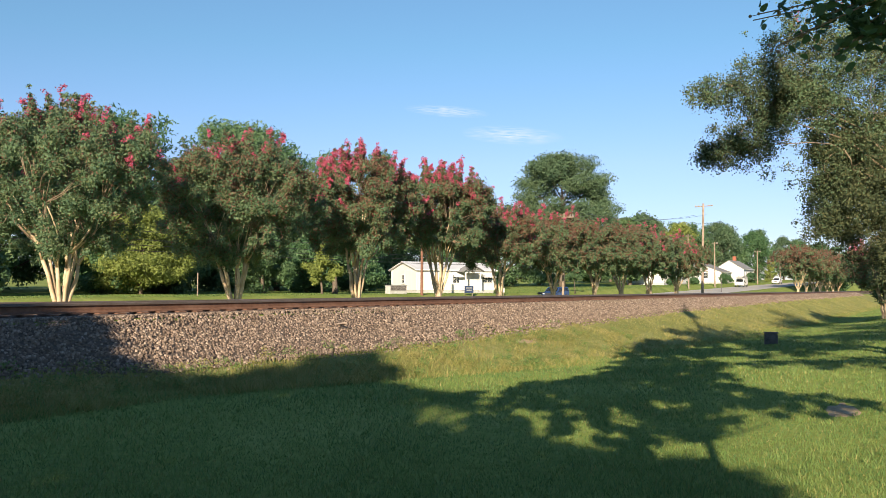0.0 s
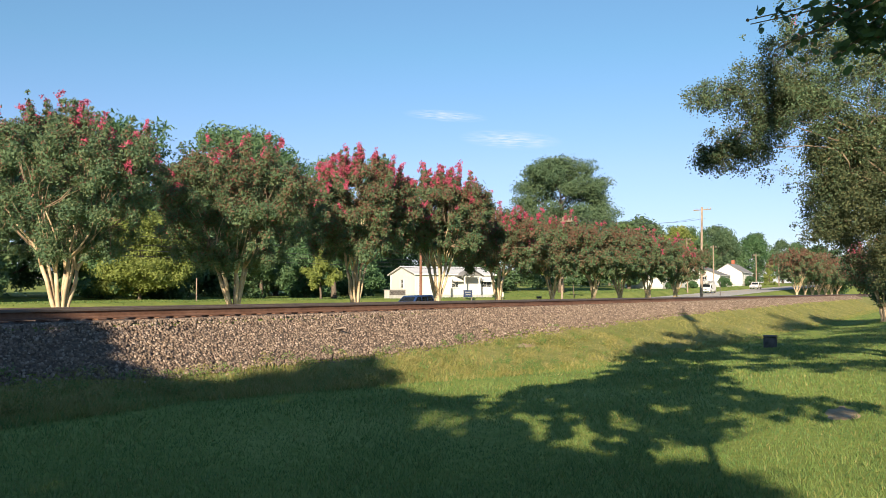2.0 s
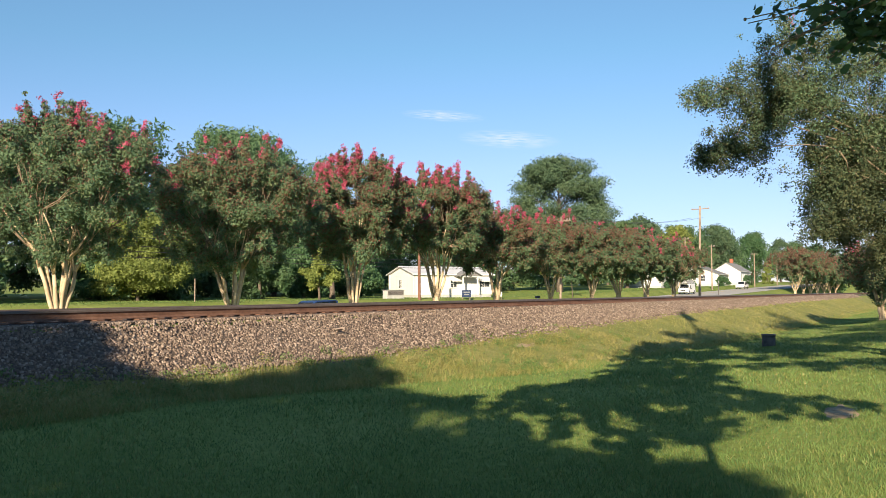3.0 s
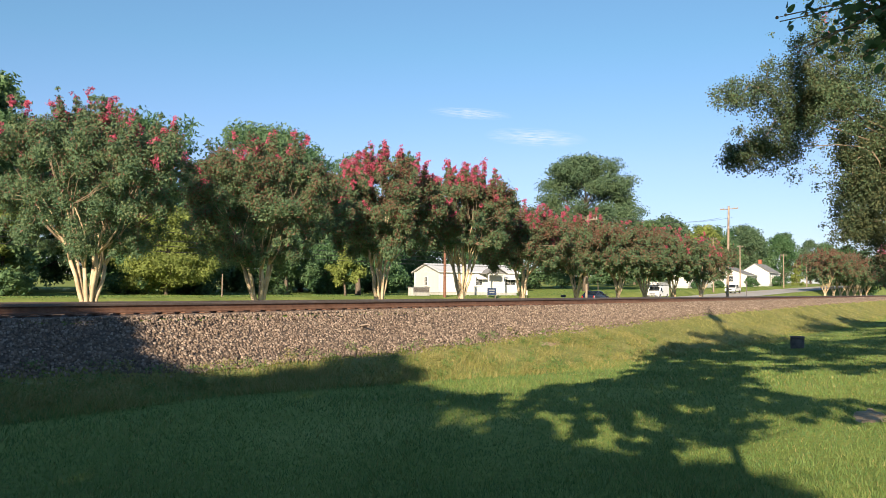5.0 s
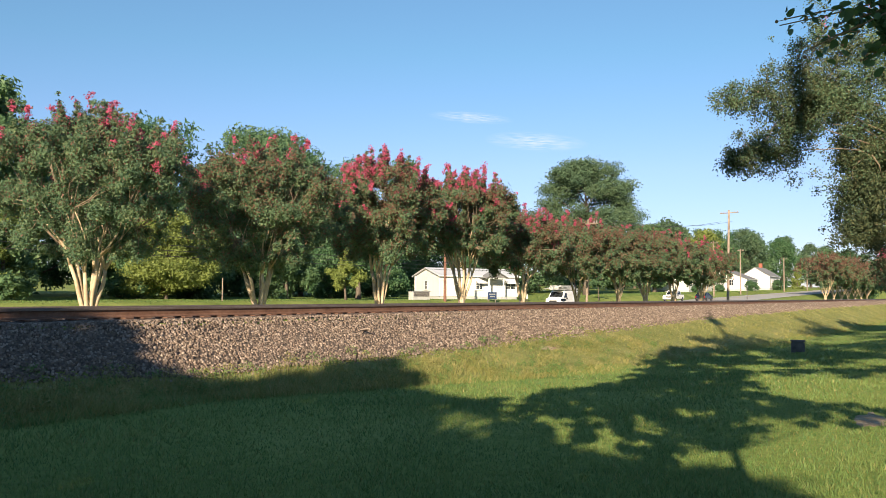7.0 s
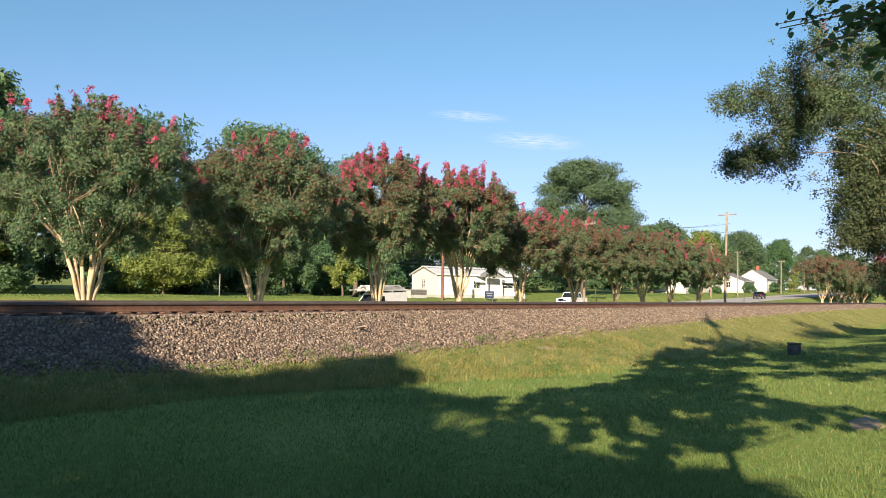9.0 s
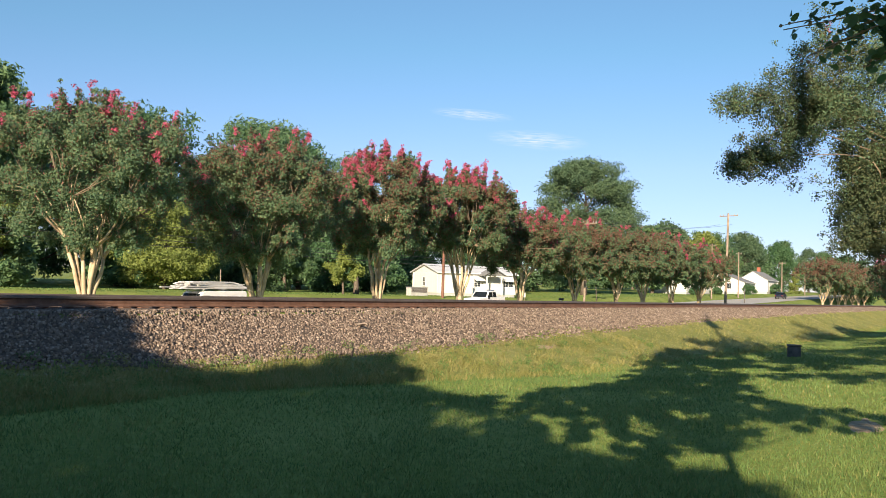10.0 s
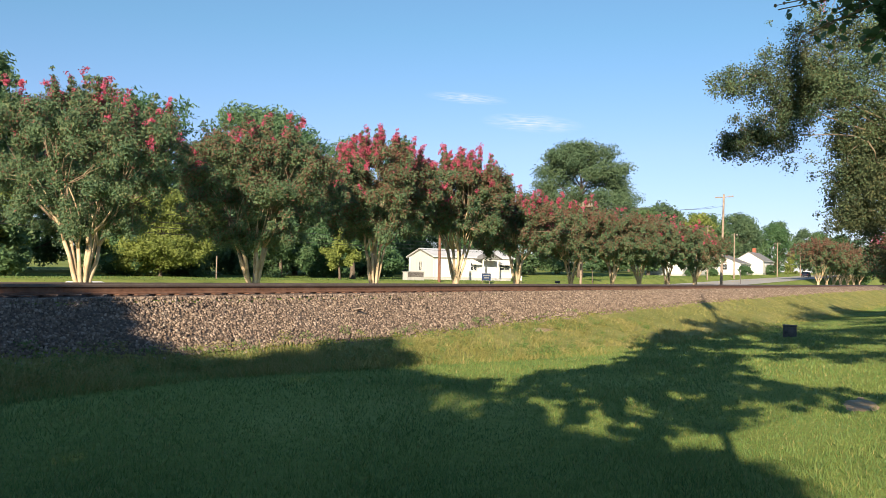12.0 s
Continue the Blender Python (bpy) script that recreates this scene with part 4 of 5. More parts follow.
far_z = ground_z(250, 58)
far_house = house((244, 62, far_z), 12, 14, 3.0, 2.7, 0, "white farmhouse with steep grey roofs and a chimney", ROOF_GREY, boards=False,
                  windows=((-6.05, 3.0, 1.2, 1.0, 1.5, -90), (-6.05, -3.0, 1.2, 1.0, 1.5, -90), (-2, -7.05, 1.2, 1, 1.5, 0), (2, -7.05, 1.2, 1, 1.5, 0)))
wing = house((268, 58, far_z + 0.4), 14, 8, 3.9, 2.4, 0, "white wing of the farmhouse with tall windows", ROOF_GREY, boards=False, name="house",
             windows=((-7.05, 0, 1.2, 1.0, 1.8, -90), (-4, -4.05, 1.2, 0.9, 1.8, 0), (-1, -4.05, 1.2, 0.9, 1.8, 0), (2, -4.05, 1.2, 0.9, 1.8, 0)))
for h, cx in ((far_house, 0.5), (wing, 3.0)):
    top = 7.2
    part("chimney", box_bm(1.0, 0.9, 3.0, (cx, 0.6, top - 2.4), 0.03), BRICK, h, "red brick chimney")
low_house = house((211, 64, ground_z(211, 62)), 20, 9, 2.9, 1.4, 0, "low white house half hidden behind trees", ROOF_GREY, boards=False,
                  windows=((-4, -4.55, 1.2, 1.2, 1.2, 0), (2, -4.55, 1.2, 1.2, 1.2, 0)))


# ---- poles and wires ----
def utility_pole(s, p, height, label, lean=0.0, arm=2.4, radius=0.15):
    z = ground_z(s, p)
    pole = empty("utility_pole", pose(s, p, z, 0, lean, -20), label, "utility pole", "utility poles")
    part("shaft", rod_bm((0, 0, -0.4), (0, 0, height), radius, radius * 0.68, 12), POLE_WOOD, pole)
    if arm:
        part("crossarm", box_bm(0.11, arm, 0.12, (0.12, 0, height - 0.45), 0.01), POLE_WOOD, pole)
        for y in (-0.46, -0.3, 0.3, 0.46):
            part("insulator", rod_bm((0.12, y * arm, height - 0.33), (0.12, y * arm, height - 0.13), 0.06, 0.035, 8), PORCELAIN, pole)
    return pole


POLES = [(72.4, 30.6, 8.7, 1.6, 2.0, 0.115), (127.0, 32.0, 13.6, 1.8, 3.0, 0.2), (185.0, 49.5, 11.6, 0, 1.8, 0.17), (208.0, 49.5, 10.6, 0, 1.6, 0.17), (258.0, 49.5, 9.6, 0, 2.0, 0.18), (294.0, 49.5, 9.0, 0, 2.0, 0.18)]
for s, p, h, lean, arm, r in POLES:
    utility_pole(s, p, h, "weathered wooden utility pole with a crossarm", lean, arm, radius=r)


def cable(a, b, sag, r=0.018):
    wire = Tubes()
    a, b = Vector(a), Vector(b)
    pts = [a.lerp(b, i / 16) - Vector((0, 0, sag * 4 * (i / 16) * (1 - i / 16))) for i in range(17)]
    wire.add(pts, [r] * 17, 5)
    return tagged(wire.part("cable", CABLE, None), "black overhead cable strung between poles", "cable", "overhead cables")
for dy, dz in ((-0.5, 5.55), (0.3, 5.0), (0, 4.6), (0.1, 4.2)):
    cable((-45.0, 49.5 + dy, dz - 0.2), (84.0, 49.5 + dy, dz), 0.0, 0.02)
    cable((84.0, 49.5 + dy, dz), (185.0, 49.5 + dy, dz + 5.5), 0.6, 0.022)
for dy in (-0.8, 0.8):
    cable((72.4, 30.6 + dy, 8.4), (127.0, 32.1 + dy, 12.3), 0.7, 0.018)


# ---- small things along the road ----
for wx, wide in ((0.1, 1.5), (4.75, 1.9)):
    part("awning", slab_bm([(-0.75, 2.05), (-0.73, 2.09), (0.0, 2.75), (0.0, 2.69)], -wide / 2, wide / 2), TRIM, white_house, "white sloping window awning").matrix_basis = pose(wx, -3.54, 0) @ pose(0, 0, 0, 0, 0, 90)


def board_sign(s, p, w, h, mat, label, bars=0, post=True, lift=0.35):
    z = ground_z(s, p)
    sign = empty("sign_board", pose(s, p, z, 0, 0, -28), label, "sign")
    part("panel", box_bm(w, 0.05, h, (0, 0, lift), 0.008), mat, sign)
    for x in (-0.42, 0.42):
        part("post", box_bm(0.07, 0.07, lift + h, (x * w, 0.07, -0.1), 0.006), POLE_WOOD, sign)
    for i in range(bars):
        part("bar", box_bm(w * (0.7 - 0.15 * (i % 2)), 0.012, h * 0.16, (0, -0.03, lift + h * (0.62 - 0.32 * i))), STEEL, sign)
    return sign


board_sign(91.0, 50.5, 1.25, 0.85, SIGN_BLUE, "dark blue board sign standing in the front yard", bars=2)
board_sign(99.6, 50.5, 0.9, 0.6, TRIM, "small white board sign standing in the grass")
unit = empty("outdoor_unit", pose(80.6, 54.0, ground_z(80.6, 54.0) - 0.03, 0, 0, -20), "low grey and white ventilated cabinet beside the cottage", "cabinet")
part("body", box_bm(2.4, 0.8, 0.95, (0, 0, 0), 0.03), BLOCK, unit)
part("lid", box_bm(2.5, 0.9, 0.06, (0, 0, 0.95), 0.01), STEEL, unit)
for i in range(6):
    part("slat", box_bm(2.1, 0.03, 0.06, (0, -0.41, 0.42 + 0.085 * i)), DARK_METAL, unit)

box = empty("mailbox", pose(85.2, 38.6, ground_z(85.2, 38.6)), "dark mailbox on a pale post by the road", "mailbox")
part("post", box_bm(0.1, 0.1, 1.15, (0, 0, -0.1), 0.008), TRIM, box)
shell = slab_bm([(-0.11, 0), (0.11, 0), (0.11, 0.14), (0.075, 0.215), (0, 0.24), (-0.075, 0.215), (-0.11, 0.14)], -0.26, 0.26, 0.008)
part("shell", shell, BLACK, box).matrix_basis = pose(0, 0, 1.05)

hydrant = empty("fire_hydrant", pose(98.8, 38.5, ground_z(98.8, 38.5)), "yellow fire hydrant in the roadside grass", "fire hydrant")
part("barrel", rod_bm((0, 0, -0.1), (0, 0, 0.72), 0.16, 0.15, 14), YELLOW, hydrant)
part("bonnet", rod_bm((0, 0, 0.72), (0, 0, 0.92), 0.19, 0.07, 14), YELLOW, hydrant)
part("flange", rod_bm((0, 0, 0.05), (0, 0, 0.10), 0.21, 0.21, 14), YELLOW, hydrant)
for y in (-1, 1):
    part("outlet", rod_bm((0, y * 0.1, 0.5), (0, y * 0.27, 0.5), 0.075, 0.08, 10), YELLOW, hydrant)

marker = empty("marker_post", pose(167.9, 38.8, ground_z(167.9, 38.8)), "dark metal marker post by the track side", "post")
part("post", box_bm(0.12, 0.12, 3.0, (0, 0, -0.2), 0.01), DARK_METAL, marker)
part("cap", box_bm(0.34, 0.05, 0.34, (0, -0.07, 2.3), 0.01), STEEL, marker)
brown = empty("wooden_post", pose(81.2, 51.0, ground_z(81.2, 51.0)), "reddish-brown wooden pole in the cottage yard", "pole")
part("shaft", rod_bm((0, 0, -0.3), (0, 0, 7.4), 0.17, 0.13, 12), POLE_RED, brown)
stake = empty("stake", pose(50.8, 53.5, ground_z(50.8, 53.5)), "thin pale stake in the far lawn", "stake")
part("shaft", rod_bm((0, 0, -0.2), (0, 0, 1.9), 0.05, 0.04, 8), POLE_WOOD, stake)

for i, (s, p, h, r) in enumerate(((231.6, 52.5, 2.4, 2.1), (265.5, 52.5, 2.7, 2.6), (214, 56, 1.6, 1.6), (196, 56, 1.5, 1.6))):
    broadleaf("round_shrub", (s, p, ground_z(s, p)), h, r, 400 + i, 6000, 0.18, DEEP_LEAF, "clipped round green shrub before the white house", "shrubs by the houses", low=0.12, puffs=30, trunk=0.08, category="shrub")
broadleaf("conifer", (303.5, 54, ground_z(303.5, 54)), 7.4, 2.4, 410, 9000, 0.22, LIME_LEAF, "narrow yellow-green cone-shaped conifer", trunk=0.15, low=0.03, puffs=40, puff=0.3,
          shape=((0, 0.15, 0.5, 0.8, 1.0), (0.9, 1.0, 0.6, 0.3, 0.05)))
broadleaf("young_tree", (123.0, 50.0, ground_z(123, 50)), 4.2, 1.5, 411, 3200, 0.17, WOOD_LEAF, "slender young green tree by the road", trunk=0.06, low=0.5, puffs=14)
broadleaf("round_tree", (300, 33, ground_z(300, 33)), 8.5, 6.5, 412, 10000, 0.4, DEEP_LEAF, "dark round tree past the clipped row", trunk=0.3, low=0.12, puffs=36)


# ---- grass, weeds and bare patches ----
GRID_S, GRID_P = np.arange(0, 131, 0.25), np.arange(-4, 13.6, 0.25)
GRID_Z = np.array([[ground_z(a, b) for b in GRID_P] for a in GRID_S])


def ground_zs(s, p):
    i, j = np.clip((s - GRID_S[0]) / 0.25, 0, len(GRID_S) - 1.01), np.clip((p - GRID_P[0]) / 0.25, 0, len(GRID_P) - 1.01)
    a, b = i.astype(int), j.astype(int)
    fi, fj = i - a, j - b
    return (GRID_Z[a, b] * (1 - fi) * (1 - fj) + GRID_Z[a + 1, b] * fi * (1 - fj) + GRID_Z[a, b + 1] * (1 - fi) * fj + GRID_Z[a + 1, b + 1] * fi * fj)


def blades(name, rs, s, p, height, width, mat, lean=0.5):
    n = len(s)
    z = ground_zs(s, p) - 0.004
    a = rs.uniform(0, 2 * np.pi, n)
    tilt = rs.normal(0, lean, (n, 2)) * height[:, None]
    root = np.stack([s, p, z], 1)
    side = np.stack([np.cos(a), np.sin(a), np.zeros(n)], 1) * width[:, None] * 0.5
    tip = root + np.concatenate([tilt, height[:, None]], 1)
    v = np.stack([root - side, root + side, tip], 1).reshape(-1, 3)
    return tagged(array_part(name, v, np.arange(3 * n), 3, mat, ground), kind="stuff")


def scatter(rs, n, near, far, power):
    """Places over the lawn and bank on the side that the lens looks to, thicker close by."""
    r = near + (far - near) * rs.uniform(0, 1, n) ** power
    a = np.radians(rs.uniform(-3, 62, n))
    return r * np.cos(a), r * np.sin(a), r


def build_grass():
    rs = np.random.RandomState(9)
    foot = np.vectorize(foot_y)
    s, p, r = scatter(rs, 420000, 5.0, 130, 2.4)
    edge = np.interp(s, np.arange(0, 140, 0.5), [gravel_edge(a) for a in np.arange(0, 140, 0.5)])
    ft = foot(s)
    patch = np.sin(s * 0.9 + 2 * np.sin(p * 0.7)) * np.sin(p * 1.3 + 1.5 * np.sin(s * 0.5))
    keep = (p < ft) & (((s - 12.9) / 0.85) ** 2 + ((p - 1.40) / 0.2) ** 2 > 1)
    dry = rs.uniform(0, 1, len(s)) < 0.06 + 0.10 * np.clip(patch, 0, 1)
    hgt = rs.uniform(0.030, 0.062, len(s)) * (1 + 0.3 * patch)
    wid = rs.uniform(0.006, 0.010, len(s)) * np.clip(r / 7, 1, 14)
    for name, m, mat in (("lawn_blades", keep & ~dry, GRASS), ("dry_lawn_blades", keep & dry, DRY)):
        blades(name, rs, s[m], p[m], hgt[m], wid[m], mat)
    # rougher growth on the bank
    s, p, r = scatter(rs, 400000, 9.5, 130, 2.0)
    edge = np.interp(s, np.arange(0, 140, 0.5), [gravel_edge(a) for a in np.arange(0, 140, 0.5)])
    ft = foot(s)
    patch = np.sin(s * 1.1 + 2 * np.sin(p * 1.7)) * np.sin(p * 2.3 + 1.5 * np.sin(s * 0.8))
    keep = (((s - 22.5) / 0.95) ** 2 + ((p - 10.6) / 0.2) ** 2 > 1) & (p > ft - 0.3) & (p < edge + rs.normal(-0.05, 0.16, len(s)))
    dry = rs.uniform(0, 1, len(s)) < np.clip(0.78 + 0.3 * patch + 0.15 * np.clip((s - 14) / 20, 0, 1), 0, 1)
    rough = np.clip(1.7 - s / 22, 0.7, 1.5)
    hgt = rs.uniform(0.05, 0.15, len(s)) * rough * (1 + 0.45 * patch)
    wid = rs.uniform(0.007, 0.013, len(s)) * np.clip(r / 9, 1, 12)
    for name, m, mat in (("bank_grass", keep & ~dry, GRASS), ("dry_bank_grass", keep & dry, DRY)):
        blades(name, rs, s[m], p[m], hgt[m], wid[m], mat, 0.6)


build_grass()


def build_far_grass():
    """Longer growth in the yards across the road and on the strip under the trees."""
    rs = np.random.RandomState(19)
    n = 60000
    s, p = 20 + 260 * rs.uniform(0, 1, n) ** 1.4, np.where(rs.uniform(0, 1, n) < 0.75, rs.uniform(48.6, 72, n), rs.uniform(20.5, 36.3, n))
    z = np.array([ground_z(a, b) for a, b in zip(s, p)])
    hgt, wid, a = rs.uniform(0.04, 0.09, n), rs.uniform(0.04, 0.08, n) * (1 + s / 120), rs.uniform(0, 2 * np.pi, n)
    root = np.stack([s, p, z - 0.01], 1)
    side = np.stack([np.cos(a), np.sin(a), np.zeros(n)], 1) * wid[:, None] / 2
    tip = root + np.stack([rs.normal(0, 0.06, n), rs.normal(0, 0.06, n), hgt], 1)
    v = np.stack([root - side, root + side, tip], 1).reshape(-1, 3)
    tagged(array_part("yard_grass", v, np.arange(3 * n), 3, GRASS, ground), kind="stuff")


build_far_grass()


def bare_patch(s, p, a, b, turn, seed):
    rng = random.Random(seed)
    rings, n, verts = 4, 22, []
    wob = [rng.uniform(0.7, 1.15) for _ in range(n)]
    for i in range(rings):
        for k in range(n):
            t, f = 2 * math.pi * k / n, (i + 1) / rings * wob[k]
            x, y = a * f * math.cos(t), b * f * math.sin(t)
            c, d = math.cos(radians(turn)), math.sin(radians(turn))
            px, py = s + x * c - y * d, p + x * d + y * c
            verts.append((px, py, ground_z(px, py) + (0.02 if i < rings - 1 else -0.02)))
    verts.append((s, p, ground_z(s, p) + 0.024))
    faces = [(i * n + k, (i + 1) * n + k, (i + 1) * n + (k + 1) % n, i * n + (k + 1) % n) for i in range(rings - 1) for k in range(n)]
    faces += [(len(verts) - 1, k, (k + 1) % n) for k in range(n)]
    ob = faces_part("dirt_patch", verts, faces, EARTH, smooth=True)
    return tagged(ob, "patch of bare tan earth worn in the grass", "dirt patch", "bare patches", "structure")


bare_patch(22.5, 10.6, 1.0, 0.22, 5, 1)
bare_patch(12.9, 1.40, 0.9, 0.24, 4, 2)

scrap = empty("timber_scrap", pose(15.95, 12.25, ground_z(15.95, 12.25) + 0.075, 22, 6, 62), "pale weathered splinter of timber lying on the ballast", "timber")
part("splinter", slab_bm([(-0.42, 0), (-0.3, -0.035), (0.25, -0.03), (0.44, 0.01), (0.2, 0.04), (-0.28, 0.035)], -0.02, 0.02, 0.006), POLE_WOOD, scrap).matrix_basis = pose(0, 0, 0, 90)


def build_weeds():
    """Low broad-leaved weeds and dry tufts between the ballast and the lawn."""
    rs = np.random.RandomState(55)
    tufts = []
    for i in range(520):
        x = 4.5 + 26 * rs.uniform() ** 1.5
        lo, hi = foot_y(x) + 0.1, gravel_edge(x) + 0.35
        y = lo + (hi - lo) * rs.uniform()
        r = rs.uniform(0.05, 0.17)
        tufts.append((x, y, ground_z(x, y) + r * 0.45, r))
    half = len(tufts) // 2
    for name, some, mat in (("weed_leaves", tufts[:half], GRASS), ("dry_weed_leaves", tufts[half:], DRY)):
        c, nor, sz = cloud_leaves(rs, some, 17000, 0.026)
        leaf_part(name, rs, c, nor, sz, mat, ground, "low leafy weeds on the bank" if mat is GRASS else "dry tan weeds on the bank")


build_weeds()

# the dark box over the drain at the foot of the bank
drain = empty("drain_box", pose(33.6, 6.0, ground_z(33.6, 6.0) - 0.08, 0, 0, 12), "dark weathered utility box low in the grassy ditch", "utility box")
part("body", box_bm(0.42, 0.46, 0.46, (0, 0, 0), 0.05), DARK_METAL, drain)
part("lid", box_bm(0.46, 0.50, 0.06, (0, 0, 0.46), 0.02), DARK_METAL, drain)


# ---- clouds: thin wisps so far off that they stay put ----
def wisp(name, at, long, high, seed):
    m = bpy.data.materials.new("thin_cloud")
    m.use_nodes = True
    nt = m.node_tree
    nt.nodes.clear()
    add, link = nt.nodes.new, nt.links.new
    out, mix, clear, glow = add("ShaderNodeOutputMaterial"), add("ShaderNodeMixShader"), add("ShaderNodeBsdfTransparent"), add("ShaderNodeEmission")
    # the sunlit white of the cloud is put in as emission
    glow.inputs["Color"].default_value, glow.inputs["Strength"].default_value = (0.92, 0.94, 1.0, 1), 0.50
    co, grain, scale, ball, mul = add("ShaderNodeTexCoord"), add("ShaderNodeTexNoise"), add("ShaderNodeMapping"), add("ShaderNodeTexGradient"), add("ShaderNodeMath")
    ball.gradient_type = "SPHERICAL"
    scale.inputs["Scale"].default_value = (2.2, 1, 7)
    scale.inputs["Location"].default_value = (seed, 0, seed)
    link(co.outputs["Object"], scale.inputs["Vector"]), link(scale.outputs[0], grain.inputs["Vector"]), link(co.outputs["Object"], ball.inputs["Vector"])
    grain.inputs["Scale"].default_value, grain.inputs["Detail"].default_value = 1.4, 5
    rng = add("ShaderNodeMapRange")
    rng.inputs["From Min"].default_value, rng.inputs["From Max"].default_value, rng.inputs["To Max"].default_value = 0.38, 0.70, 0.9
    link(grain.outputs["Fac"], rng.inputs["Value"])
    mul.operation = "MULTIPLY"
    link(rng.outputs[0], mul.inputs[0]), link(ball.outputs["Fac"], mul.inputs[1])
    link(mul.outputs[0], mix.inputs[0]), link(clear.outputs[0], mix.inputs[1]), link(glow.outputs[0], mix.inputs[2]), link(mix.outputs[0], out.inputs[0])
    bm = bmesh.new()
    bmesh.ops.create_grid(bm, x_segments=1, y_segments=1, size=1)
    bmesh.ops.rotate(bm, matrix=Matrix.Rotation(radians(90), 3, "X"), verts=bm.verts)
    ob = part(name, bm, m)
    face = math.degrees(math.atan2(at[1], at[0])) - 90
    ob.matrix_basis = pose(*at, 0, 4, face) @ Matrix.Diagonal((long, 1, high, 1))
    return tagged(ob, "thin white wisp of cloud in the blue sky", "cloud", "wisps of cloud", "structure")


wisp("backdrop_cloud", (3050, 1500, 600), 210, 40, 1.3)
wisp("backdrop_cloud", (2545, 1500, 606), 150, 22, 6.1)


# ---- vehicles: each faces -x, stands with its wheels on z = 0 ----
def wheel(parent, x, y, r=0.34, w=0.22):
    hub = new("wheel")
    hub.parent, hub.matrix_basis = parent, pose(x, y, r)
    part("tyre", rod_bm((0, -w / 2, 0), (0, w / 2, 0), r, r, 20), RUBBER, hub)
    part("rim", rod_bm((0, -w / 2 - 0.012, 0), (0, w / 2 + 0.012, 0), r * 0.62, r * 0.62, 14), CHROME, hub)
    return hub


def vehicle(name, label, outline, width, paint, glass, wheels, lights_z, group="passing vehicles", r=0.34, inset=0.12):
    """outline: the body's side as (x, z); glass: side windows as lists of (x, z) and (front, rear) panes across."""
    car = empty(name, pose(0, 0, 0), label, "vehicle", group)
    y = width / 2
    bm = slab_bm(outline, -y, y)
    belt = max(z for x, z in outline) * 0.6
    for v in bm.verts:
        if v.co.z > belt:
            v.co.y *= 1 - inset * (v.co.z - belt) / 0.6
    bmesh.ops.bevel(bm, geom=bm.edges[:], offset=0.045, segments=2, affect="EDGES", profile=0.5)
    part("body", bm, paint, car)

    def squeeze(z):
        return 1 - (inset * (z - belt) / 0.6 if z > belt else 0)
    for pane in glass[0]:
        for side in (-1, 1):
            part("side_window", flat_bm([(x, side * (y * squeeze(z) + 0.008), z) for x, z in pane], side), GLASS_DARK, car, "dark side window")
    for (x0, z0, x1, z1), nm in zip(glass[1], ("windscreen", "rear_window")):
        sign = -1 if nm == "windscreen" else 1
        off = 0.02 * sign
        k0, k1 = (y * squeeze(z0) - 0.12), (y * squeeze(z1) - 0.14)
        part(nm, flat_bm([(x0 + off, -k0, z0), (x0 + off, k0, z0), (x1 + off, k1, z1), (x1 + off, -k1, z1)], sign), GLASS_DARK, car, "dark glass")
    xs = [p[0] for p in outline]
    for side in (-1, 1):
        part("headlight", box_bm(0.06, 0.3, 0.16, (min(xs) + 0.0, side * (y - 0.26), lights_z), 0.02), LAMP_GLASS, car)
        part("tail_light", box_bm(0.06, 0.16, 0.28, (max(xs) + 0.0, side * (y - 0.16), lights_z), 0.02), RED_LAMP, car)
        part("mirror", box_bm(0.12, 0.2, 0.16, (min(xs) + (max(xs) - min(xs)) * 0.33, side * (y + 0.08), 1.02), 0.03), BLACK, car)
    part("grille", box_bm(0.05, width * 0.5, 0.2, (min(xs) - 0.005, 0, lights_z - 0.06), 0.01), BLACK, car)
    for x_end, nm in ((min(xs) - 0.03, "bumper"), (max(xs) + 0.03, "bumper")):
        part(nm, box_bm(0.14, width * 0.94, 0.2, (x_end, 0, 0.36), 0.03), CHROME if paint in (PAINT_WHITE, PAINT_SILVER) else BLACK, car)
    for x in wheels:
        for side in (-1, 1):
            wheel(car, x, side * (y - 0.08), r)
    return car


def flat_bm(corners, side=1):
    bm = bmesh.new()
    bm.faces.new([bm.verts.new(c) for c in corners])
    ext = bmesh.ops.solidify(bm, geom=bm.faces[:], thickness=0.012)
    bmesh.ops.recalc_face_normals(bm, faces=bm.faces)
    return bm


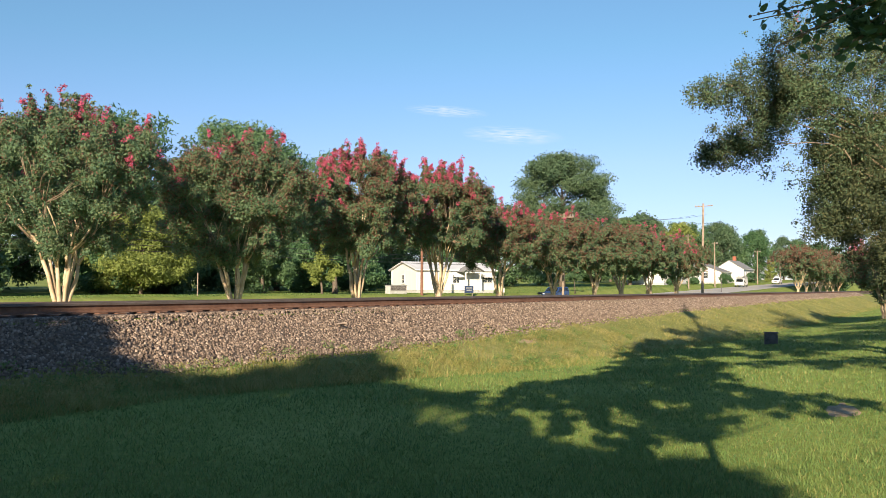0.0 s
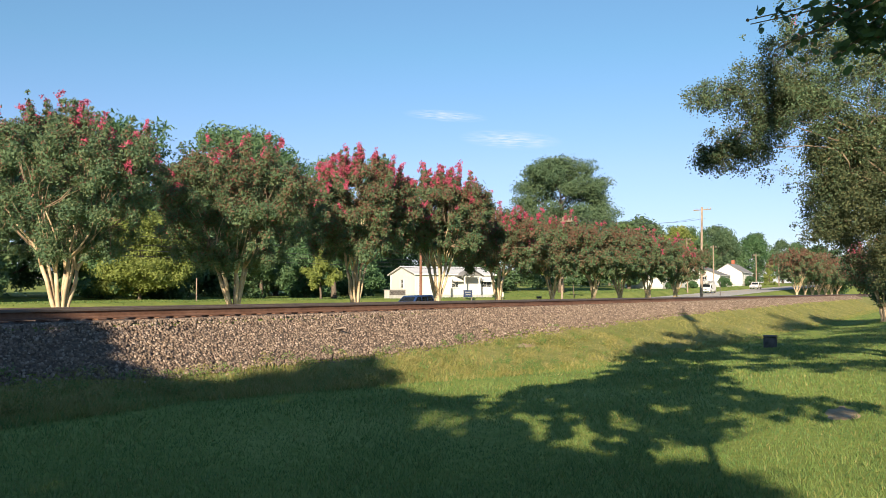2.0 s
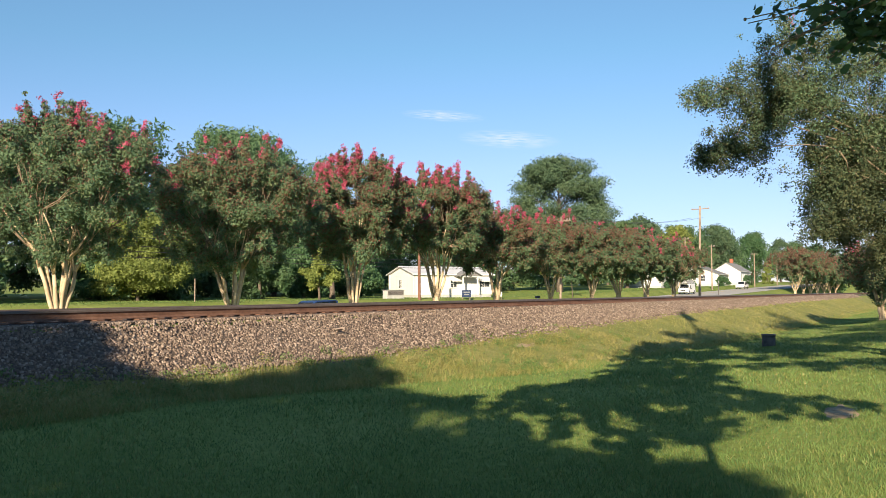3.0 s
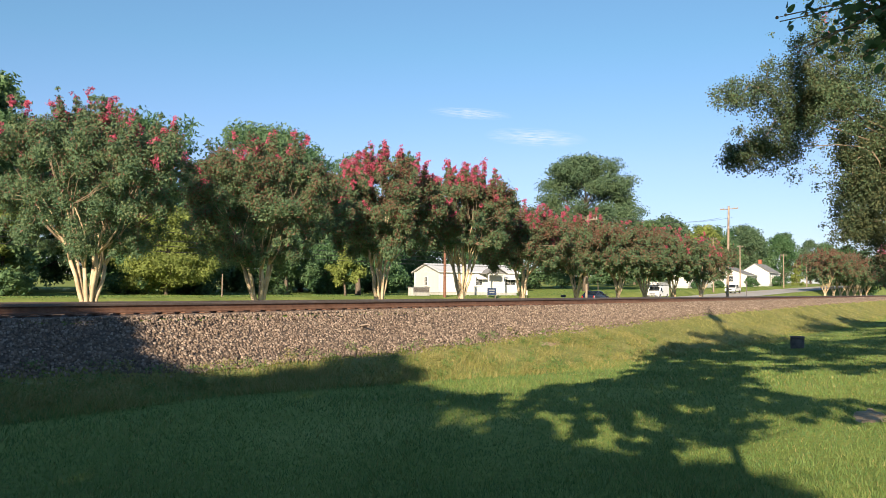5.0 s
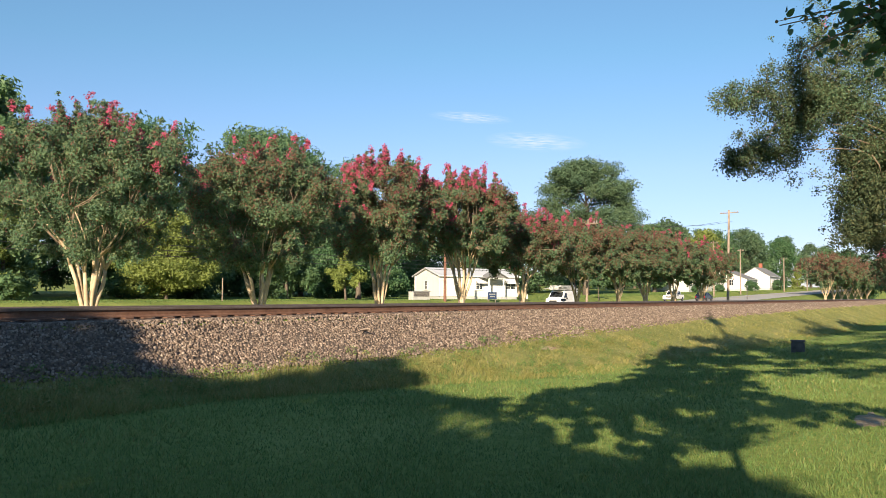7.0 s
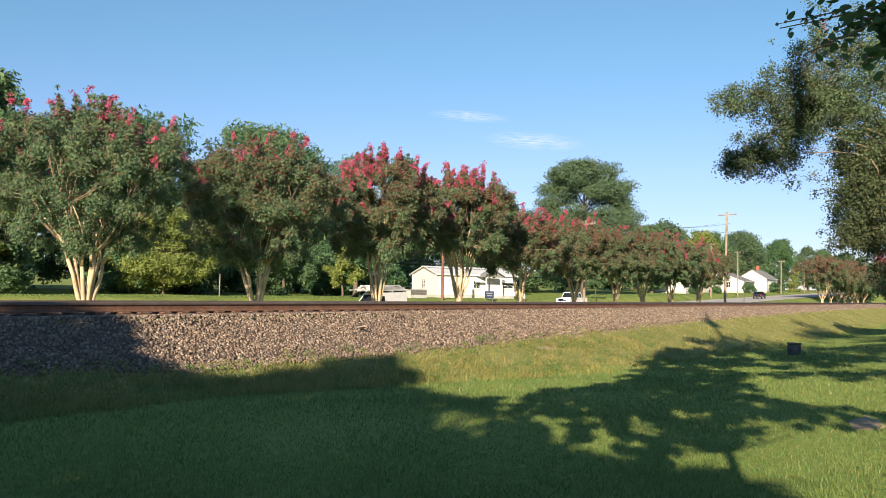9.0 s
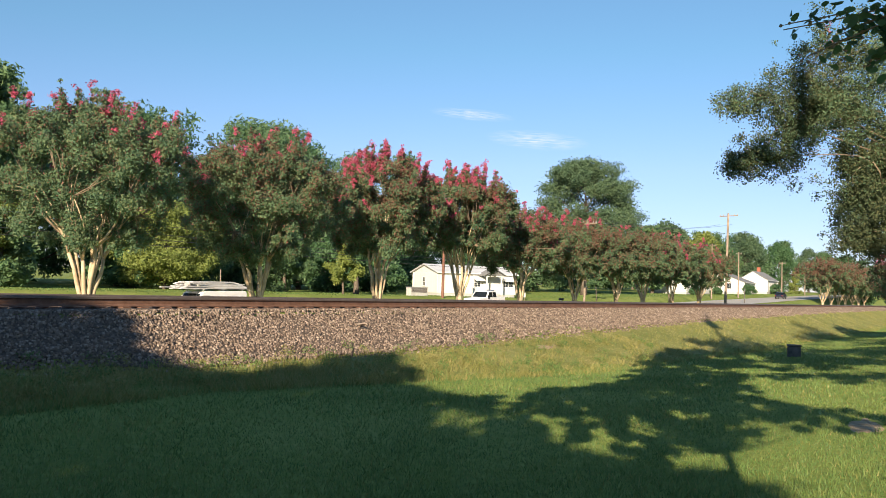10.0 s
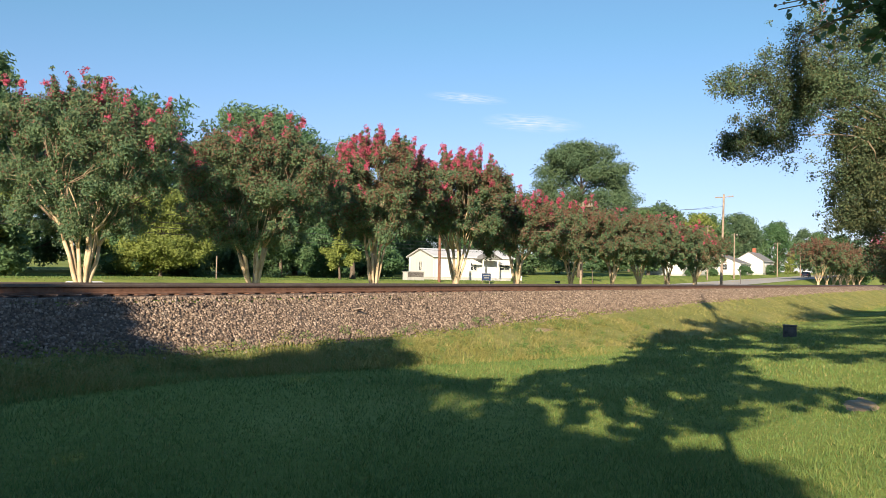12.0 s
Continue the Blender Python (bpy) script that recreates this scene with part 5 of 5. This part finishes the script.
def build_van():
    outline = [(-2.75, 0.35), (-2.78, 0.75), (-2.7, 1.05), (-2.0, 1.22), (-1.35, 1.95), (-1.1, 2.05), (2.7, 2.05), (2.78, 1.9), (2.8, 0.4)]
    van = vehicle("work_van", "white work van with lengths of metal stacked on its roof rack", outline, 2.0, PAINT_WHITE,
                  ([[(-1.75, 1.2), (-1.3, 1.75), (-0.75, 1.75), (-0.75, 1.2)]], [(-1.96, 1.27, -1.4, 1.88), (2.79, 1.2, 2.79, 1.75)]), (-1.85, 1.75), 0.72, r=0.37, inset=0.06)
    for x in (-1.2, 0.6, 2.4):
        part("roof_bar", box_bm(0.06, 1.9, 0.06, (x, 0, 2.13)), STEEL, van)
        for side in (-1, 1):
            part("rack_foot", box_bm(0.06, 0.06, 0.16, (x, side * 0.8, 2.0)), STEEL, van)
    rng = random.Random(12)
    for layer in range(7):
        for k in range(5):
            size = rng.uniform(5.4, 7.6) * (1 - 0.075 * layer)
            part("metal_length", box_bm(size, 0.26, 0.055, (rng.uniform(-0.5, 0.5), -0.72 + 0.36 * k + rng.uniform(-0.05, 0.05), 2.19 + 0.075 * layer), 0.008,
                                        Matrix.Rotation(radians(rng.uniform(-2.5, 2.5)), 4, "Z")), ALU, van)
    return van


def build_pickup(name, label, paint):
    outline = [(-2.8, 0.45), (-2.82, 0.95), (-2.7, 1.08), (-1.25, 1.15), (-0.65, 1.82), (-0.45, 1.88), (0.75, 1.88), (0.95, 1.80), (1.05, 1.15), (2.85, 1.15), (2.88, 0.5)]
    return vehicle(name, label, outline, 1.95, paint,
                   ([[(-1.1, 1.18), (-0.6, 1.72), (0.05, 1.74), (0.05, 1.18)], [(0.15, 1.18), (0.15, 1.74), (0.75, 1.74), (0.9, 1.18)]],
                    [(-1.2, 1.2, -0.7, 1.76), (1.03, 1.25, 0.96, 1.72)]), (-1.85, 1.85), 0.78, r=0.38, inset=0.1)


def build_sedan(name, label, paint, tall=1.46):
    k = tall / 1.46
    outline = [(-2.3, 0.32), (-2.36, 0.6 * k), (-2.2, 0.8 * k), (-1.05, 0.96 * k), (-0.25, 1.38 * k), (0.1, 1.45 * k), (1.0, 1.46 * k), (1.35, 1.40 * k), (2.0, 1.02 * k), (2.35, 0.98 * k), (2.42, 0.6), (2.36, 0.32)]
    return vehicle(name, label, outline, 1.82, paint,
                   ([[(-0.9, 0.98 * k), (-0.2, 1.34 * k), (0.4, 1.38 * k), (0.4, 0.98 * k)], [(0.5, 0.98 * k), (0.5, 1.38 * k), (1.2, 1.36 * k), (1.75, 1.02 * k)]],
                    [(-0.98, 1.0 * k, -0.3, 1.36 * k), (1.93, 1.08 * k, 1.42, 1.38 * k)]), (-1.45, 1.45), 0.62 * k)


van = build_van()
pickup = build_pickup("pickup_truck", "silver-white pickup truck driving down the road", PAINT_WHITE)
blue_car = vehicle("minivan", "dark blue minivan driving down the road", [(-2.35, 0.32), (-2.42, 0.7), (-2.3, 0.92), (-1.45, 1.08), (-0.75, 1.55), (-0.5, 1.64), (2.05, 1.66), (2.25, 1.58), (2.42, 1.0), (2.4, 0.34)], 1.9, PAINT_BLUE,
                   ([[(-1.2, 1.1), (-0.7, 1.5), (-0.05, 1.54), (-0.05, 1.1)], [(0.05, 1.1), (0.05, 1.54), (1.0, 1.54), (1.0, 1.1)], [(1.1, 1.1), (1.1, 1.54), (1.95, 1.54), (2.2, 1.1)]],
                    [(-1.38, 1.13, -0.82, 1.52), (2.4, 1.12, 2.27, 1.52)]), (-1.5, 1.45), 0.72)
dark_car = build_sedan("car", "black hatchback driving away up the road", PAINT_DARK, 1.55)
far_car = build_sedan("car", "white car coming down the road from far off", PAINT_WHITE)


def drive(thing, lane, stations, back=False):
    """Rows along the road from (seconds, place); the thing keeps to the lane and to the slope of the road."""
    ts, ss = [a for a, b in stations], [b for a, b in stations]
    rows = []
    for i in range(25):
        t = i * 0.5
        k = min(max(1, int(np.searchsorted(ts, t))), len(ts) - 1)
        f = (t - ts[k - 1]) / (ts[k] - ts[k - 1])
        s = ss[k - 1] + (ss[k] - ss[k - 1]) * f
        tilt = math.degrees(math.atan2(road_z(s + 4) - road_z(s - 4), 8))
        rows.append((t, pose(s, lane, road_z(s) + 0.035, 0, tilt if back else -tilt, 180 if back else 0)))
    walk(thing, rows)


def motions():
    drive(van, 46.0, [(0, 220), (3, 172.6), (5, 138.5), (6.5, 110.8), (7.5, 91.5), (9.0, 63.0), (9.5, 53.0), (10.5, 32.3), (12, 1.0)])
    drive(pickup, 46.0, [(0, 268), (3, 224), (5, 187), (7, 146.5), (9, 105), (9.5, 94), (10, 81.8), (10.5, 69.5), (12, 33.0)])
    drive(blue_car, 46.0, [(0, 106.5), (1, 88.5), (2, 72), (2.5, 64.5), (6, 10.0), (12, -90.0)])
    drive(dark_car, 42.4, [(0, -18), (5.5, 115.5), (6.5, 140.3), (7.0, 152.2), (9.5, 209), (10.5, 231), (12, 261)], back=True)
    drive(far_car, 46.0, [(0, 460), (8.8, 330), (10.5, 303), (12, 283)])


motions()
